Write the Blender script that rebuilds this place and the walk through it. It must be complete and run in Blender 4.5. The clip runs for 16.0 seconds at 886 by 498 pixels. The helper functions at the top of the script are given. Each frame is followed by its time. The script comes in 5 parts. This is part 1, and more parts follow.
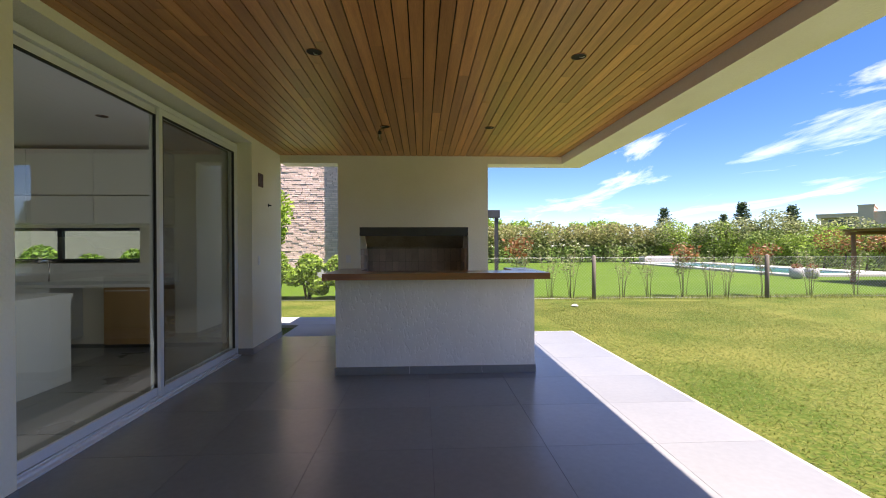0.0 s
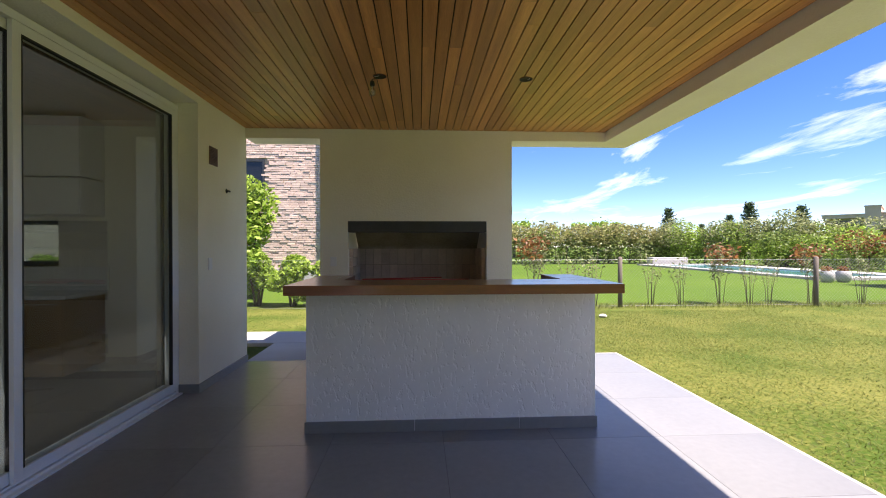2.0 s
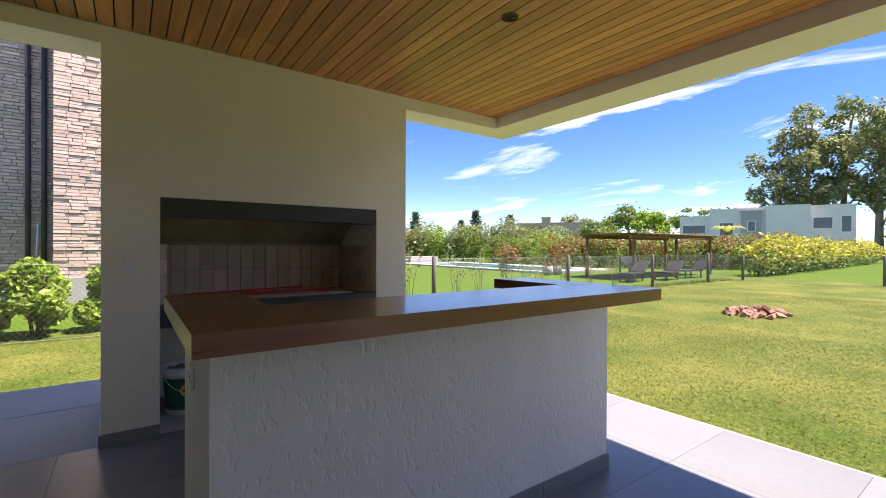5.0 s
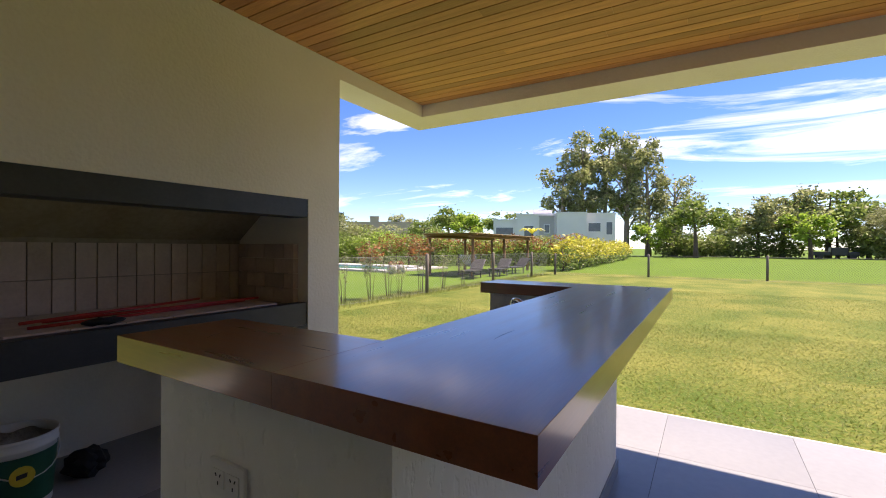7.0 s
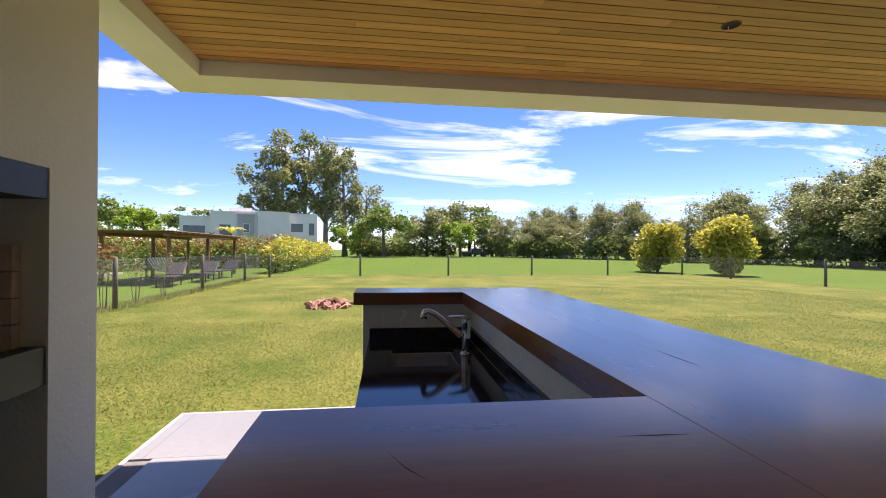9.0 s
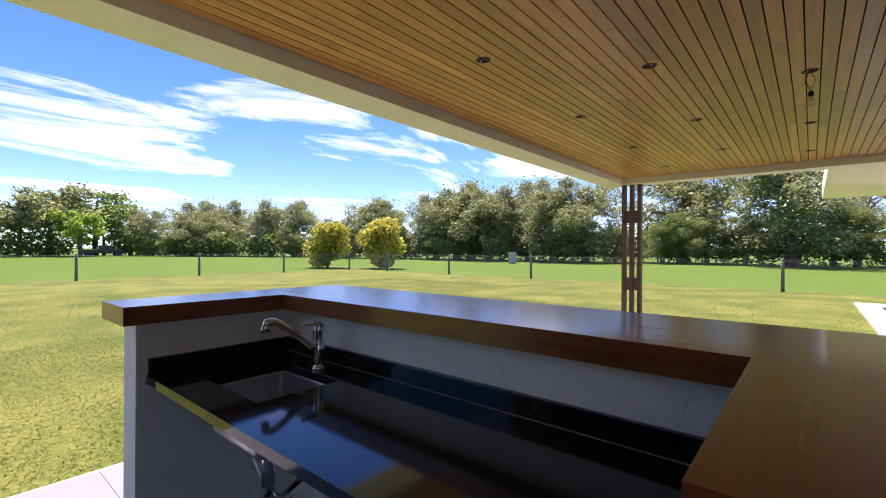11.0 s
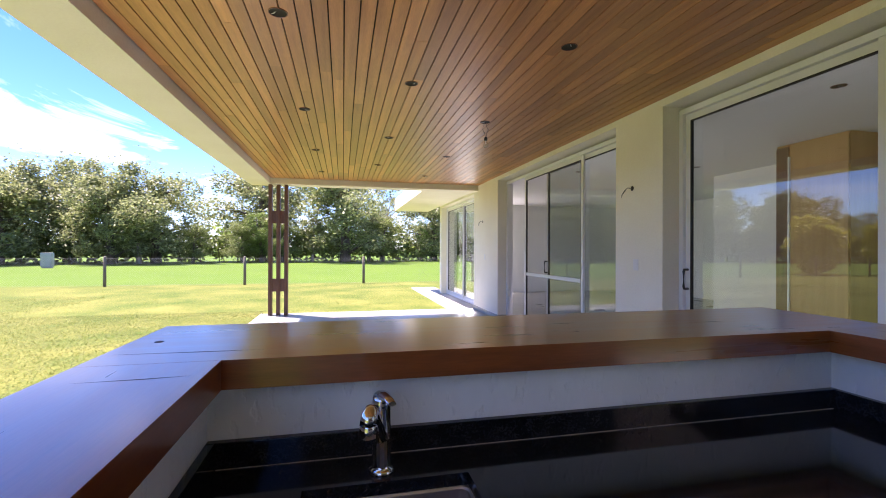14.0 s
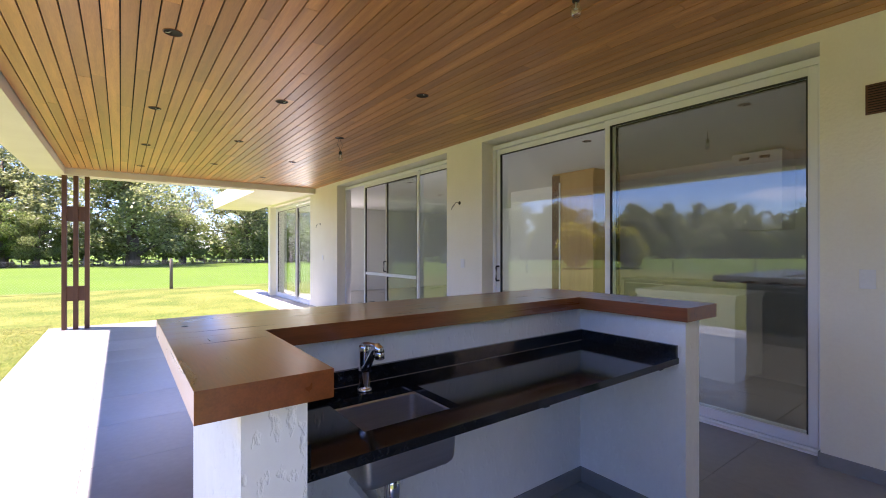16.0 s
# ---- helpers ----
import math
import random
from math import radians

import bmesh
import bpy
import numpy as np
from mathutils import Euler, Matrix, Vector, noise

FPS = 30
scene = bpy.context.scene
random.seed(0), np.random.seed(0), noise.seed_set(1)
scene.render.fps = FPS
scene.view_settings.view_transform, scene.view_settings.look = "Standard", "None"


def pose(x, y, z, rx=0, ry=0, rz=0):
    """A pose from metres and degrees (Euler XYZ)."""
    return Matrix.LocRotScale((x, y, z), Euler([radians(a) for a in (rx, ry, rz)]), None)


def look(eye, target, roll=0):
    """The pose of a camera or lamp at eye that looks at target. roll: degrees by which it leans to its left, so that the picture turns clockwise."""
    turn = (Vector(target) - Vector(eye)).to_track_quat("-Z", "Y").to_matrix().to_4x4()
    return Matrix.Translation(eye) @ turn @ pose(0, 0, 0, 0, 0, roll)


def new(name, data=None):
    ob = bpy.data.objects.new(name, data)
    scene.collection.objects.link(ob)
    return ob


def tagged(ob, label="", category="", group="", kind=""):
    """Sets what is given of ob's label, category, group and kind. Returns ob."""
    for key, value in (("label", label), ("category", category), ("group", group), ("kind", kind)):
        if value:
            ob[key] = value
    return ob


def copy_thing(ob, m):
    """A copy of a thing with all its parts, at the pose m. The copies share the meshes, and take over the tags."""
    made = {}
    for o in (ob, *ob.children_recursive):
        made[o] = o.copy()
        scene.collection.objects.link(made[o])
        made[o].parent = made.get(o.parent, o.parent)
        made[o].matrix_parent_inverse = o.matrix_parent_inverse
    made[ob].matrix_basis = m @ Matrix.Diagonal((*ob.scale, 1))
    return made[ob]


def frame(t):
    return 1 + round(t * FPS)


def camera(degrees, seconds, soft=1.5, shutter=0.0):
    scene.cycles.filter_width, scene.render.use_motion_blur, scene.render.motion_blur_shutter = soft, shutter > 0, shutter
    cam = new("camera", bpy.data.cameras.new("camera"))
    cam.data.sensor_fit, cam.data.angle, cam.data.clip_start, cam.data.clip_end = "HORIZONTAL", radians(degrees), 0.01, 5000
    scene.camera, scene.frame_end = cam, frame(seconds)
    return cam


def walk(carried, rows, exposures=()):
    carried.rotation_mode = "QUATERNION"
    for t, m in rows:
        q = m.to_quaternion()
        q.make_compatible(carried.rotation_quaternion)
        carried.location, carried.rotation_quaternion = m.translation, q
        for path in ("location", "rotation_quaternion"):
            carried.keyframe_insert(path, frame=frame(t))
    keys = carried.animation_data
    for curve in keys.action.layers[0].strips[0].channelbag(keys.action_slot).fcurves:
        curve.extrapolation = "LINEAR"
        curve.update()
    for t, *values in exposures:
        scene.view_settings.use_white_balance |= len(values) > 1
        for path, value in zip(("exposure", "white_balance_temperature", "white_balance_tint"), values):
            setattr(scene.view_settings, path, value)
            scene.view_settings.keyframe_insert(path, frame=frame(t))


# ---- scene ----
cam = camera(90.9, 16.0, soft=1.0)
PATH = [
    (0, (0.160, 0.535, 1.385), (0.256, 2.533, 1.374), -0.2),
    (0.5, (0.165, 0.920, 1.369), (0.262, 2.918, 1.364), -0.2),
    (1, (0.139, 1.290, 1.368), (0.238, 3.288, 1.363), -0.2),
    (1.5, (0.118, 1.668, 1.353), (0.218, 3.665, 1.353), -0.15),
    (2, (0.060, 2.028, 1.368), (0.167, 4.025, 1.361), -0.1),
    (2.5, (-0.078, 2.363, 1.378), (0.087, 4.356, 1.366), 0.05),
    (3, (-0.236, 2.676, 1.369), (0.083, 4.650, 1.360), 0.1),
    (3.5, (-0.428, 2.949, 1.372), (0.063, 4.888, 1.362), 0.2),
    (4, (-0.631, 3.180, 1.354), (0.090, 5.045, 1.350), 0.3),
    (4.5, (-0.815, 3.438, 1.343), (0.152, 5.189, 1.338), 0.3),
    (7, (-1.369, 4.825, 1.341), (0.340, 5.864, 1.332), 0.4),
    (7.5, (-1.367, 5.135, 1.356), (0.461, 5.946, 1.351), 0.6),
    (8, (-1.340, 5.409, 1.360), (0.596, 5.910, 1.360), 0.4),
    (8.5, (-1.262, 5.650, 1.350), (0.734, 5.772, 1.351), 0.3),
    (9, (-1.201, 5.922, 1.348), (0.783, 5.667, 1.352), 0.4),
    (11.5, (-0.419, 6.606, 1.318), (0.530, 4.846, 1.317), 0.2),
    (12, (-0.193, 6.639, 1.331), (0.364, 4.718, 1.329), 0.15),
    (12.5, (0.068, 6.607, 1.321), (0.295, 4.620, 1.321), 0.2),
    (13, (0.358, 6.595, 1.331), (0.328, 4.596, 1.333), 0.2),
    (13.5, (0.655, 6.575, 1.338), (0.396, 4.592, 1.341), 0.2),
    (14, (0.942, 6.556, 1.360), (0.495, 4.607, 1.363), 0.2),
    (14.5, (1.150, 6.635, 1.358), (0.479, 4.750, 1.363), 0.2),
    (15, (1.298, 6.758, 1.342), (0.380, 4.980, 1.350), 0.05),
    (15.5, (1.471, 6.920, 1.369), (0.402, 5.230, 1.373), 0.05),
    (16, (1.604, 7.066, 1.387), (0.415, 5.457, 1.391), 0.0),
]
EXPOSURES = [(0.0, 2.35, 6850, 24), (4.5, 2.35, 6900, 25), (7.0, 2.3, 7450, 28), (9.2, 2.15, 7200, 29), (11.5, 2.5, 6750, 34), (12.5, 2.95, 7000, 45), (14.0, 3.05, 6500, 37), (14.5, 3.1, 6650, 42), (16.0, 3.2, 6600, 36)]
walk(cam, [(t, look(eye, target, roll)) for t, eye, target, roll in PATH],
     [(t, stops, kelvin, tint) for t, stops, kelvin, tint in EXPOSURES])

# ---- world, sun, exposure ----
SUN_WAY = Vector((0.386, -0.285, 1.0)).normalized()
world = bpy.data.worlds.new("sky")
scene.world = world
world.use_nodes = True
wn, wl = world.node_tree.nodes, world.node_tree.links
wn.clear()
w_out = wn.new("ShaderNodeOutputWorld")
w_bg = wn.new("ShaderNodeBackground")
sky = wn.new("ShaderNodeTexSky")
sky.sky_type = "NISHITA"
sky.sun_disc = False
sky.sun_elevation = math.asin(SUN_WAY.z)
sky.sun_rotation = math.atan2(SUN_WAY.x, SUN_WAY.y)
sky.air_density, sky.dust_density, sky.ozone_density = 0.8, 0.02, 3.5
sky.altitude = 900
w_tc = wn.new("ShaderNodeTexCoord")
# thin streaked clouds: noise on a flat layer above the place
w_sep = wn.new("ShaderNodeSeparateXYZ")
wl.new(w_tc.outputs["Generated"], w_sep.inputs[0])
w_up = wn.new("ShaderNodeMath"); w_up.operation = "MAXIMUM"; w_up.inputs[1].default_value = 0.03
wl.new(w_sep.outputs[2], w_up.inputs[0])
w_lift = wn.new("ShaderNodeMath"); w_lift.operation = "ADD"; w_lift.inputs[1].default_value = 0.10
wl.new(w_up.outputs[0], w_lift.inputs[0])
w_div = wn.new("ShaderNodeVectorMath"); w_div.operation = "DIVIDE"
w_cmb = wn.new("ShaderNodeCombineXYZ")
for k in range(3):
    wl.new(w_lift.outputs[0], w_cmb.inputs[k])
wl.new(w_tc.outputs["Generated"], w_div.inputs[0])
wl.new(w_cmb.outputs[0], w_div.inputs[1])
w_map = wn.new("ShaderNodeMapping")
w_map.inputs["Location"].default_value = (1.3, 0.4, 0.0)
w_map.inputs["Rotation"].default_value = (0, 0, radians(28))
w_map.inputs["Scale"].default_value = (0.62, 0.30, 0.0)
wl.new(w_div.outputs[0], w_map.inputs[0])
w_noise = wn.new("ShaderNodeTexNoise")
w_noise.inputs["Scale"].default_value = 2.1
w_noise.inputs["Detail"].default_value = 9
w_noise.inputs["Roughness"].default_value = 0.60
w_noise.inputs["Distortion"].default_value = 0.6
wl.new(w_map.outputs[0], w_noise.inputs["Vector"])
w_ramp = wn.new("ShaderNodeValToRGB")
w_ramp.color_ramp.elements[0].position = 0.535
w_ramp.color_ramp.elements[1].position = 0.78
wl.new(w_noise.outputs[0], w_ramp.inputs[0])
w_mix = wn.new("ShaderNodeMix"); w_mix.data_type = "RGBA"
w_thin = wn.new("ShaderNodeMapRange")
w_thin.inputs[1].default_value, w_thin.inputs[2].default_value = 0.02, 0.20
w_thin.inputs[3].default_value, w_thin.inputs[4].default_value = 0.15, 1.0
wl.new(w_sep.outputs[2], w_thin.inputs[0])
w_cover = wn.new("ShaderNodeMath"); w_cover.operation = "MULTIPLY"
wl.new(w_ramp.outputs[0], w_cover.inputs[0])
wl.new(w_thin.outputs[0], w_cover.inputs[1])
wl.new(w_cover.outputs[0], w_mix.inputs[0])
w_deep = wn.new("ShaderNodeHueSaturation")
w_deep.inputs["Saturation"].default_value, w_deep.inputs["Value"].default_value = 1.25, 0.58
w_deep.inputs["Hue"].default_value = 0.508
wl.new(sky.outputs[0], w_deep.inputs["Color"])
wl.new(w_deep.outputs[0], w_mix.inputs[6])
w_mix.inputs[7].default_value = (6.2, 6.45, 6.8, 1)
wl.new(w_mix.outputs[2], w_bg.inputs[0])
w_bg.inputs[1].default_value = 0.09
wl.new(w_bg.outputs[0], w_out.inputs[0])

sun = new("sun", bpy.data.lights.new("sun", "SUN"))
sun.data.energy, sun.data.angle, sun.data.color = 2.9, radians(0.53), (1.0, 0.95, 0.86)
sun.matrix_world = look(SUN_WAY * 30, (0, 0, 0))


# added area lamp inside window_3 that brightens the living room at its sunny end
glow = new("window_fill_lamp", bpy.data.lights.new("window_fill_lamp", "AREA"))
glow.data.shape, glow.data.size, glow.data.size_y, glow.data.energy = "RECTANGLE", 1.1, 2.4, 9
glow.data.color = (1.0, 0.97, 0.92)
glow.matrix_world = look((-3.1, -6.66, 1.35), (-4.2, 0.0, 1.35))
# added area lamps just inside the two large sliding doors, in place of sky light
for middle, width, power in ((4.615, 3.1, 1.7), (0.35, 3.6, 2.6)):
    opening = new("door_fill_lamp", bpy.data.lights.new("door_fill_lamp", "AREA"))
    opening.data.shape, opening.data.size, opening.data.size_y, opening.data.energy = "RECTANGLE", width, 2.5, power
    opening.data.color = (0.97, 0.99, 1.0)
    opening.matrix_world = look((-2.34, middle, 1.4), (-6.0, middle, 1.1))


# ---- materials ----
def material(name, c1, c2, rough=0.6, scale=3.0, fine=60.0, bump=0.2, depth=0.004, metal=0.0, stretch=(1, 1, 1),
             vary="", amount=0.25, coat=0.0, fine_mix=0.35, contrast=0.22, translucent=0.0, sparse=False):
    """Two-scale noise colour with fine relief. vary: 'object' or 'island' shifts each piece."""
    m = bpy.data.materials.new(name)
    m.use_nodes = True
    n, l = m.node_tree.nodes, m.node_tree.links
    b = n["Principled BSDF"]
    tc = n.new("ShaderNodeTexCoord")
    mp = n.new("ShaderNodeMapping")
    mp.inputs["Scale"].default_value = stretch
    l.new(tc.outputs["Object"], mp.inputs[0])
    vec = mp.outputs[0]
    pick = None
    if vary == "object":
        pick = n.new("ShaderNodeObjectInfo").outputs["Random"]
    elif vary == "island":
        pick = n.new("ShaderNodeNewGeometry").outputs["Random Per Island"]
    if pick:
        sh = n.new("ShaderNodeMath"); sh.operation = "MULTIPLY"; sh.inputs[1].default_value = 37.0
        l.new(pick, sh.inputs[0])
        ad = n.new("ShaderNodeVectorMath"); ad.operation = "ADD"
        l.new(vec, ad.inputs[0]); l.new(sh.outputs[0], ad.inputs[1])
        vec = ad.outputs[0]
    n1, n2 = n.new("ShaderNodeTexNoise"), n.new("ShaderNodeTexNoise")
    for t, s, d in ((n1, scale, 6), (n2, fine, 4)):
        t.inputs["Scale"].default_value, t.inputs["Detail"].default_value = s, d
        l.new(vec, t.inputs["Vector"])
    mixv = n.new("ShaderNodeMix")
    mixv.inputs[0].default_value = fine_mix
    l.new(n1.outputs[0], mixv.inputs[2]); l.new(n2.outputs[0], mixv.inputs[3])
    rp = n.new("ShaderNodeMapRange")
    rp.inputs[1].default_value, rp.inputs[2].default_value = 0.5 - contrast, 0.5 + contrast
    l.new(mixv.outputs[0], rp.inputs[0])
    col = n.new("ShaderNodeMix"); col.data_type = "RGBA"
    col.inputs[6].default_value, col.inputs[7].default_value = (*c1, 1), (*c2, 1)
    l.new(rp.outputs[0], col.inputs[0])
    out = col.outputs[2]
    if pick:
        hv = n.new("ShaderNodeHueSaturation")
        mr = n.new("ShaderNodeMapRange")
        mr.inputs[3].default_value, mr.inputs[4].default_value = 1 - amount, 1 + amount
        l.new(pick, mr.inputs[0]); l.new(mr.outputs[0], hv.inputs["Value"]); l.new(out, hv.inputs["Color"])
        out = hv.outputs[0]
    l.new(out, b.inputs["Base Color"])
    b.inputs["Roughness"].default_value, b.inputs["Metallic"].default_value = rough, metal
    b.inputs["Coat Weight"].default_value, b.inputs["Coat Roughness"].default_value = coat, 0.12
    if rough > 0.15:
        rr = n.new("ShaderNodeMapRange")
        rr.inputs[3].default_value, rr.inputs[4].default_value = rough - 0.08, min(1.0, rough + 0.08)
        l.new(n1.outputs[0], rr.inputs[0]); l.new(rr.outputs[0], b.inputs["Roughness"])
    if bump:
        bp = n.new("ShaderNodeBump")
        bp.inputs["Strength"].default_value, bp.inputs["Distance"].default_value = bump, depth
        height = n2.outputs[0]
        if sparse:
            cut = n.new("ShaderNodeMapRange")
            cut.inputs[1].default_value, cut.inputs[2].default_value = 0.56, 0.66
            cut.inputs[3].default_value, cut.inputs[4].default_value = 1.0, 0.0
            l.new(height, cut.inputs[0])
            height = cut.outputs[0]
        l.new(height, bp.inputs["Height"]); l.new(bp.outputs[0], b.inputs["Normal"])
    if translucent:
        tr = n.new("ShaderNodeBsdfTranslucent")
        ms = n.new("ShaderNodeMixShader"); ms.inputs[0].default_value = translucent
        l.new(out, tr.inputs[0]); l.new(b.outputs[0], ms.inputs[1]); l.new(tr.outputs[0], ms.inputs[2])
        l.new(ms.outputs[0], n["Material Output"].inputs[0])
    return m


def glass_material(name, tint, f0=0.06):
    """Clear pane: see-through with a Fresnel gloss."""
    m = bpy.data.materials.new(name)
    m.use_nodes = True
    n, l = m.node_tree.nodes, m.node_tree.links
    n.remove(n["Principled BSDF"])
    tr, gl, lw, pw, ma, ms = (n.new(k) for k in ("ShaderNodeBsdfTransparent", "ShaderNodeBsdfGlossy", "ShaderNodeLayerWeight", "ShaderNodeMath", "ShaderNodeMath", "ShaderNodeMixShader"))
    tr.inputs[0].default_value = (*tint, 1)
    gl.inputs["Roughness"].default_value = 0.0
    lw.inputs[0].default_value = 0.5
    pw.operation, pw.inputs[1].default_value = "POWER", 4.5
    ma.operation, ma.inputs[1].default_value, ma.inputs[2].default_value = "MULTIPLY_ADD", 1 - f0, f0
    l.new(lw.outputs["Facing"], pw.inputs[0]); l.new(pw.outputs[0], ma.inputs[0])
    l.new(ma.outputs[0], ms.inputs[0]); l.new(tr.outputs[0], ms.inputs[1]); l.new(gl.outputs[0], ms.inputs[2])
    l.new(ms.outputs[0], n["Material Output"].inputs[0])
    return m


PLASTER = material("cream_plaster", (0.78, 0.74, 0.60), (0.86, 0.83, 0.70), 0.85, 1.6, 48, 0.55, 0.006, fine_mix=0.3)
STUCCO = material("rough_white_stucco", (0.80, 0.80, 0.76), (0.86, 0.86, 0.82), 0.9, 6, 34, 0.5, 0.006, stretch=(1, 1, 0.5), contrast=0.15, sparse=True)
WHITE = material("white_paint", (0.78, 0.78, 0.76), (0.83, 0.83, 0.81), 0.7, 1.2, 70, 0.08, 0.002)
ALU = material("white_aluminium", (0.74, 0.75, 0.75), (0.80, 0.81, 0.81), 0.32, 2, 120, 0.03, 0.001)
RUBBER = material("black_rubber", (0.015, 0.015, 0.016), (0.03, 0.03, 0.03), 0.55, 6, 90, 0.1, 0.001)
PORCELAIN = material("grey_porcelain_tile", (0.168, 0.175, 0.171), (0.285, 0.293, 0.289), 0.24, 0.8, 22, 0.06, 0.002, vary="object", amount=0.06, contrast=0.5)
GROUT = material("grey_grout", (0.12, 0.12, 0.12), (0.17, 0.17, 0.17), 0.9, 8, 120, 0.2, 0.002)
CONCRETE = material("pale_concrete", (0.31, 0.31, 0.30), (0.42, 0.42, 0.41), 0.85, 1.4, 45, 0.25, 0.004)
CEILING_WOOD = material("varnished_ceiling_boards", (0.36, 0.145, 0.042), (0.66, 0.32, 0.11), 0.36, 2.2, 26, 0.15, 0.002,
                        stretch=(9, 0.55, 9), vary="island", amount=0.24)
BAR_WOOD = material("dark_varnished_hardwood", (0.14, 0.034, 0.007), (0.29, 0.080, 0.017), 0.30, 2.6, 24, 0.05, 0.001,
                    stretch=(0.7, 9, 9), coat=0.55)
BAR_WOOD_ARM = material("dark_varnished_hardwood_lengthwise", (0.14, 0.034, 0.007), (0.29, 0.080, 0.017), 0.30, 2.6, 24, 0.05, 0.001,
                        stretch=(9, 0.7, 9), coat=0.55)
POST_WOOD = material("stained_post_wood", (0.085, 0.034, 0.018), (0.17, 0.075, 0.038), 0.55, 3, 30, 0.25, 0.003, stretch=(9, 9, 0.6))
GRANITE = material("black_granite", (0.004, 0.004, 0.0045), (0.018, 0.018, 0.019), 0.08, 40, 160, 0.0, 0.001, fine_mix=0.6, contrast=0.1)
STEEL = material("brushed_steel", (0.52, 0.52, 0.51), (0.64, 0.64, 0.63), 0.36, 5, 80, 0.05, 0.001, metal=1.0, stretch=(1, 18, 18))
CHROME = material("polished_chrome", (0.72, 0.72, 0.73), (0.78, 0.78, 0.79), 0.07, 3, 50, 0.0, 0.001, metal=1.0)
BLACK_STEEL = material("black_painted_steel", (0.018, 0.020, 0.023), (0.04, 0.043, 0.048), 0.42, 5, 60, 0.1, 0.002)
SOOT = material("sooty_render", (0.22, 0.18, 0.12), (0.42, 0.36, 0.27), 0.85, 3, 30, 0.3, 0.004)
FIRE_BRICK = material("firebrick", (0.46, 0.35, 0.27), (0.66, 0.54, 0.43), 0.85, 6, 50, 0.3, 0.004, vary="object", amount=0.12)
RED_IRON = material("red_painted_iron", (0.42, 0.02, 0.02), (0.55, 0.05, 0.04), 0.45, 8, 60, 0.1, 0.001)
PLASTIC_WHITE = material("white_plastic", (0.74, 0.74, 0.70), (0.80, 0.80, 0.77), 0.4, 3, 60, 0.03, 0.001)
GREEN_LABEL = material("green_printed_plastic", (0.005, 0.075, 0.035), (0.01, 0.11, 0.05), 0.4, 4, 60, 0.03, 0.001)
YELLOW_LABEL = material("yellow_printed_plastic", (0.62, 0.47, 0.03), (0.72, 0.56, 0.06), 0.4, 4, 60, 0.03, 0.001)
CEMENT = material("dry_cement_paste", (0.30, 0.25, 0.18), (0.46, 0.40, 0.31), 0.9, 14, 60, 0.8, 0.02)
CLOTH = material("black_cloth", (0.012, 0.012, 0.014), (0.03, 0.03, 0.032), 0.9, 9, 120, 0.4, 0.003)
# near-black colour that stands in for the shade inside holes and gaps
HOLE_SHADE = material("cavity_shade_black", (0.012, 0.010, 0.009), (0.03, 0.025, 0.02), 0.9, 9, 60, 0.2, 0.002)
GLASS = glass_material("window_glass", (0.85, 0.905, 0.88), 0.08)
BULB_GLASS = glass_material("bulb_glass", (0.95, 0.95, 0.93), 0.22)
OAK = material("ochre_wood_veneer", (0.36, 0.20, 0.07), (0.52, 0.31, 0.12), 0.45, 2, 22, 0.08, 0.001, stretch=(8, 8, 0.6))
DARK_FRONT = material("dark_grey_cabinet_front", (0.035, 0.035, 0.035), (0.06, 0.06, 0.058), 0.45, 3, 50, 0.03, 0.001)
INDOOR_TILE = material("indoor_grey_floor", (0.19, 0.19, 0.185), (0.27, 0.27, 0.26), 0.3, 1.4, 40, 0.05, 0.001, vary="object", amount=0.05)
BRICK = material("handmade_brick", (0.48, 0.35, 0.29), (0.70, 0.57, 0.50), 0.9, 3, 40, 0.5, 0.01, vary="island", amount=0.17)
BRICK_ONE = material("handmade_brick_single", (0.48, 0.35, 0.29), (0.70, 0.57, 0.50), 0.9, 3, 40, 0.5, 0.01, vary="object", amount=0.17)
MORTAR = material("grey_mortar", (0.34, 0.28, 0.24), (0.44, 0.38, 0.33), 0.95, 6, 60, 0.4, 0.006)
PIPE = material("dark_pvc_pipe", (0.03, 0.03, 0.035), (0.055, 0.05, 0.055), 0.4, 3, 60, 0.05, 0.001)
BARK = material("grey_brown_bark", (0.07, 0.05, 0.035), (0.17, 0.13, 0.10), 0.95, 4, 30, 0.8, 0.02, stretch=(3, 3, 0.6))
PALE_BARK = material("pale_eucalyptus_bark", (0.20, 0.16, 0.12), (0.36, 0.31, 0.25), 0.9, 4, 30, 0.5, 0.02, stretch=(3, 3, 0.6))


def foliage(name, c1, c2, amount=0.45):
    return material(name, c1, c2, 0.55, 0.35, 3.0, 0.0, 0.001, vary="island", amount=amount, translucent=0.42)


LEAF_DARK = foliage("dark_tree_leaves", (0.1174, 0.158, 0.0451), (0.2617, 0.3115, 0.0993))
LEAF_MID = foliage("mid_green_leaves", (0.1128, 0.1806, 0.0339), (0.237, 0.316, 0.079))
LEAF_BRIGHT = foliage("bright_green_leaves", (0.1742, 0.2938, 0.0327), (0.3482, 0.4787, 0.0761))
LEAF_GREY = foliage("grey_green_leaves", (0.1548, 0.1886, 0.0726), (0.3288, 0.3578, 0.1548))
LEAF_YELLOW = foliage("yellow_green_leaves", (0.30, 0.31, 0.03), (0.56, 0.52, 0.09))
LEAF_CREAM = foliage("cream_variegated_leaves", (0.1996, 0.2139, 0.0642), (0.3921, 0.3708, 0.1711))
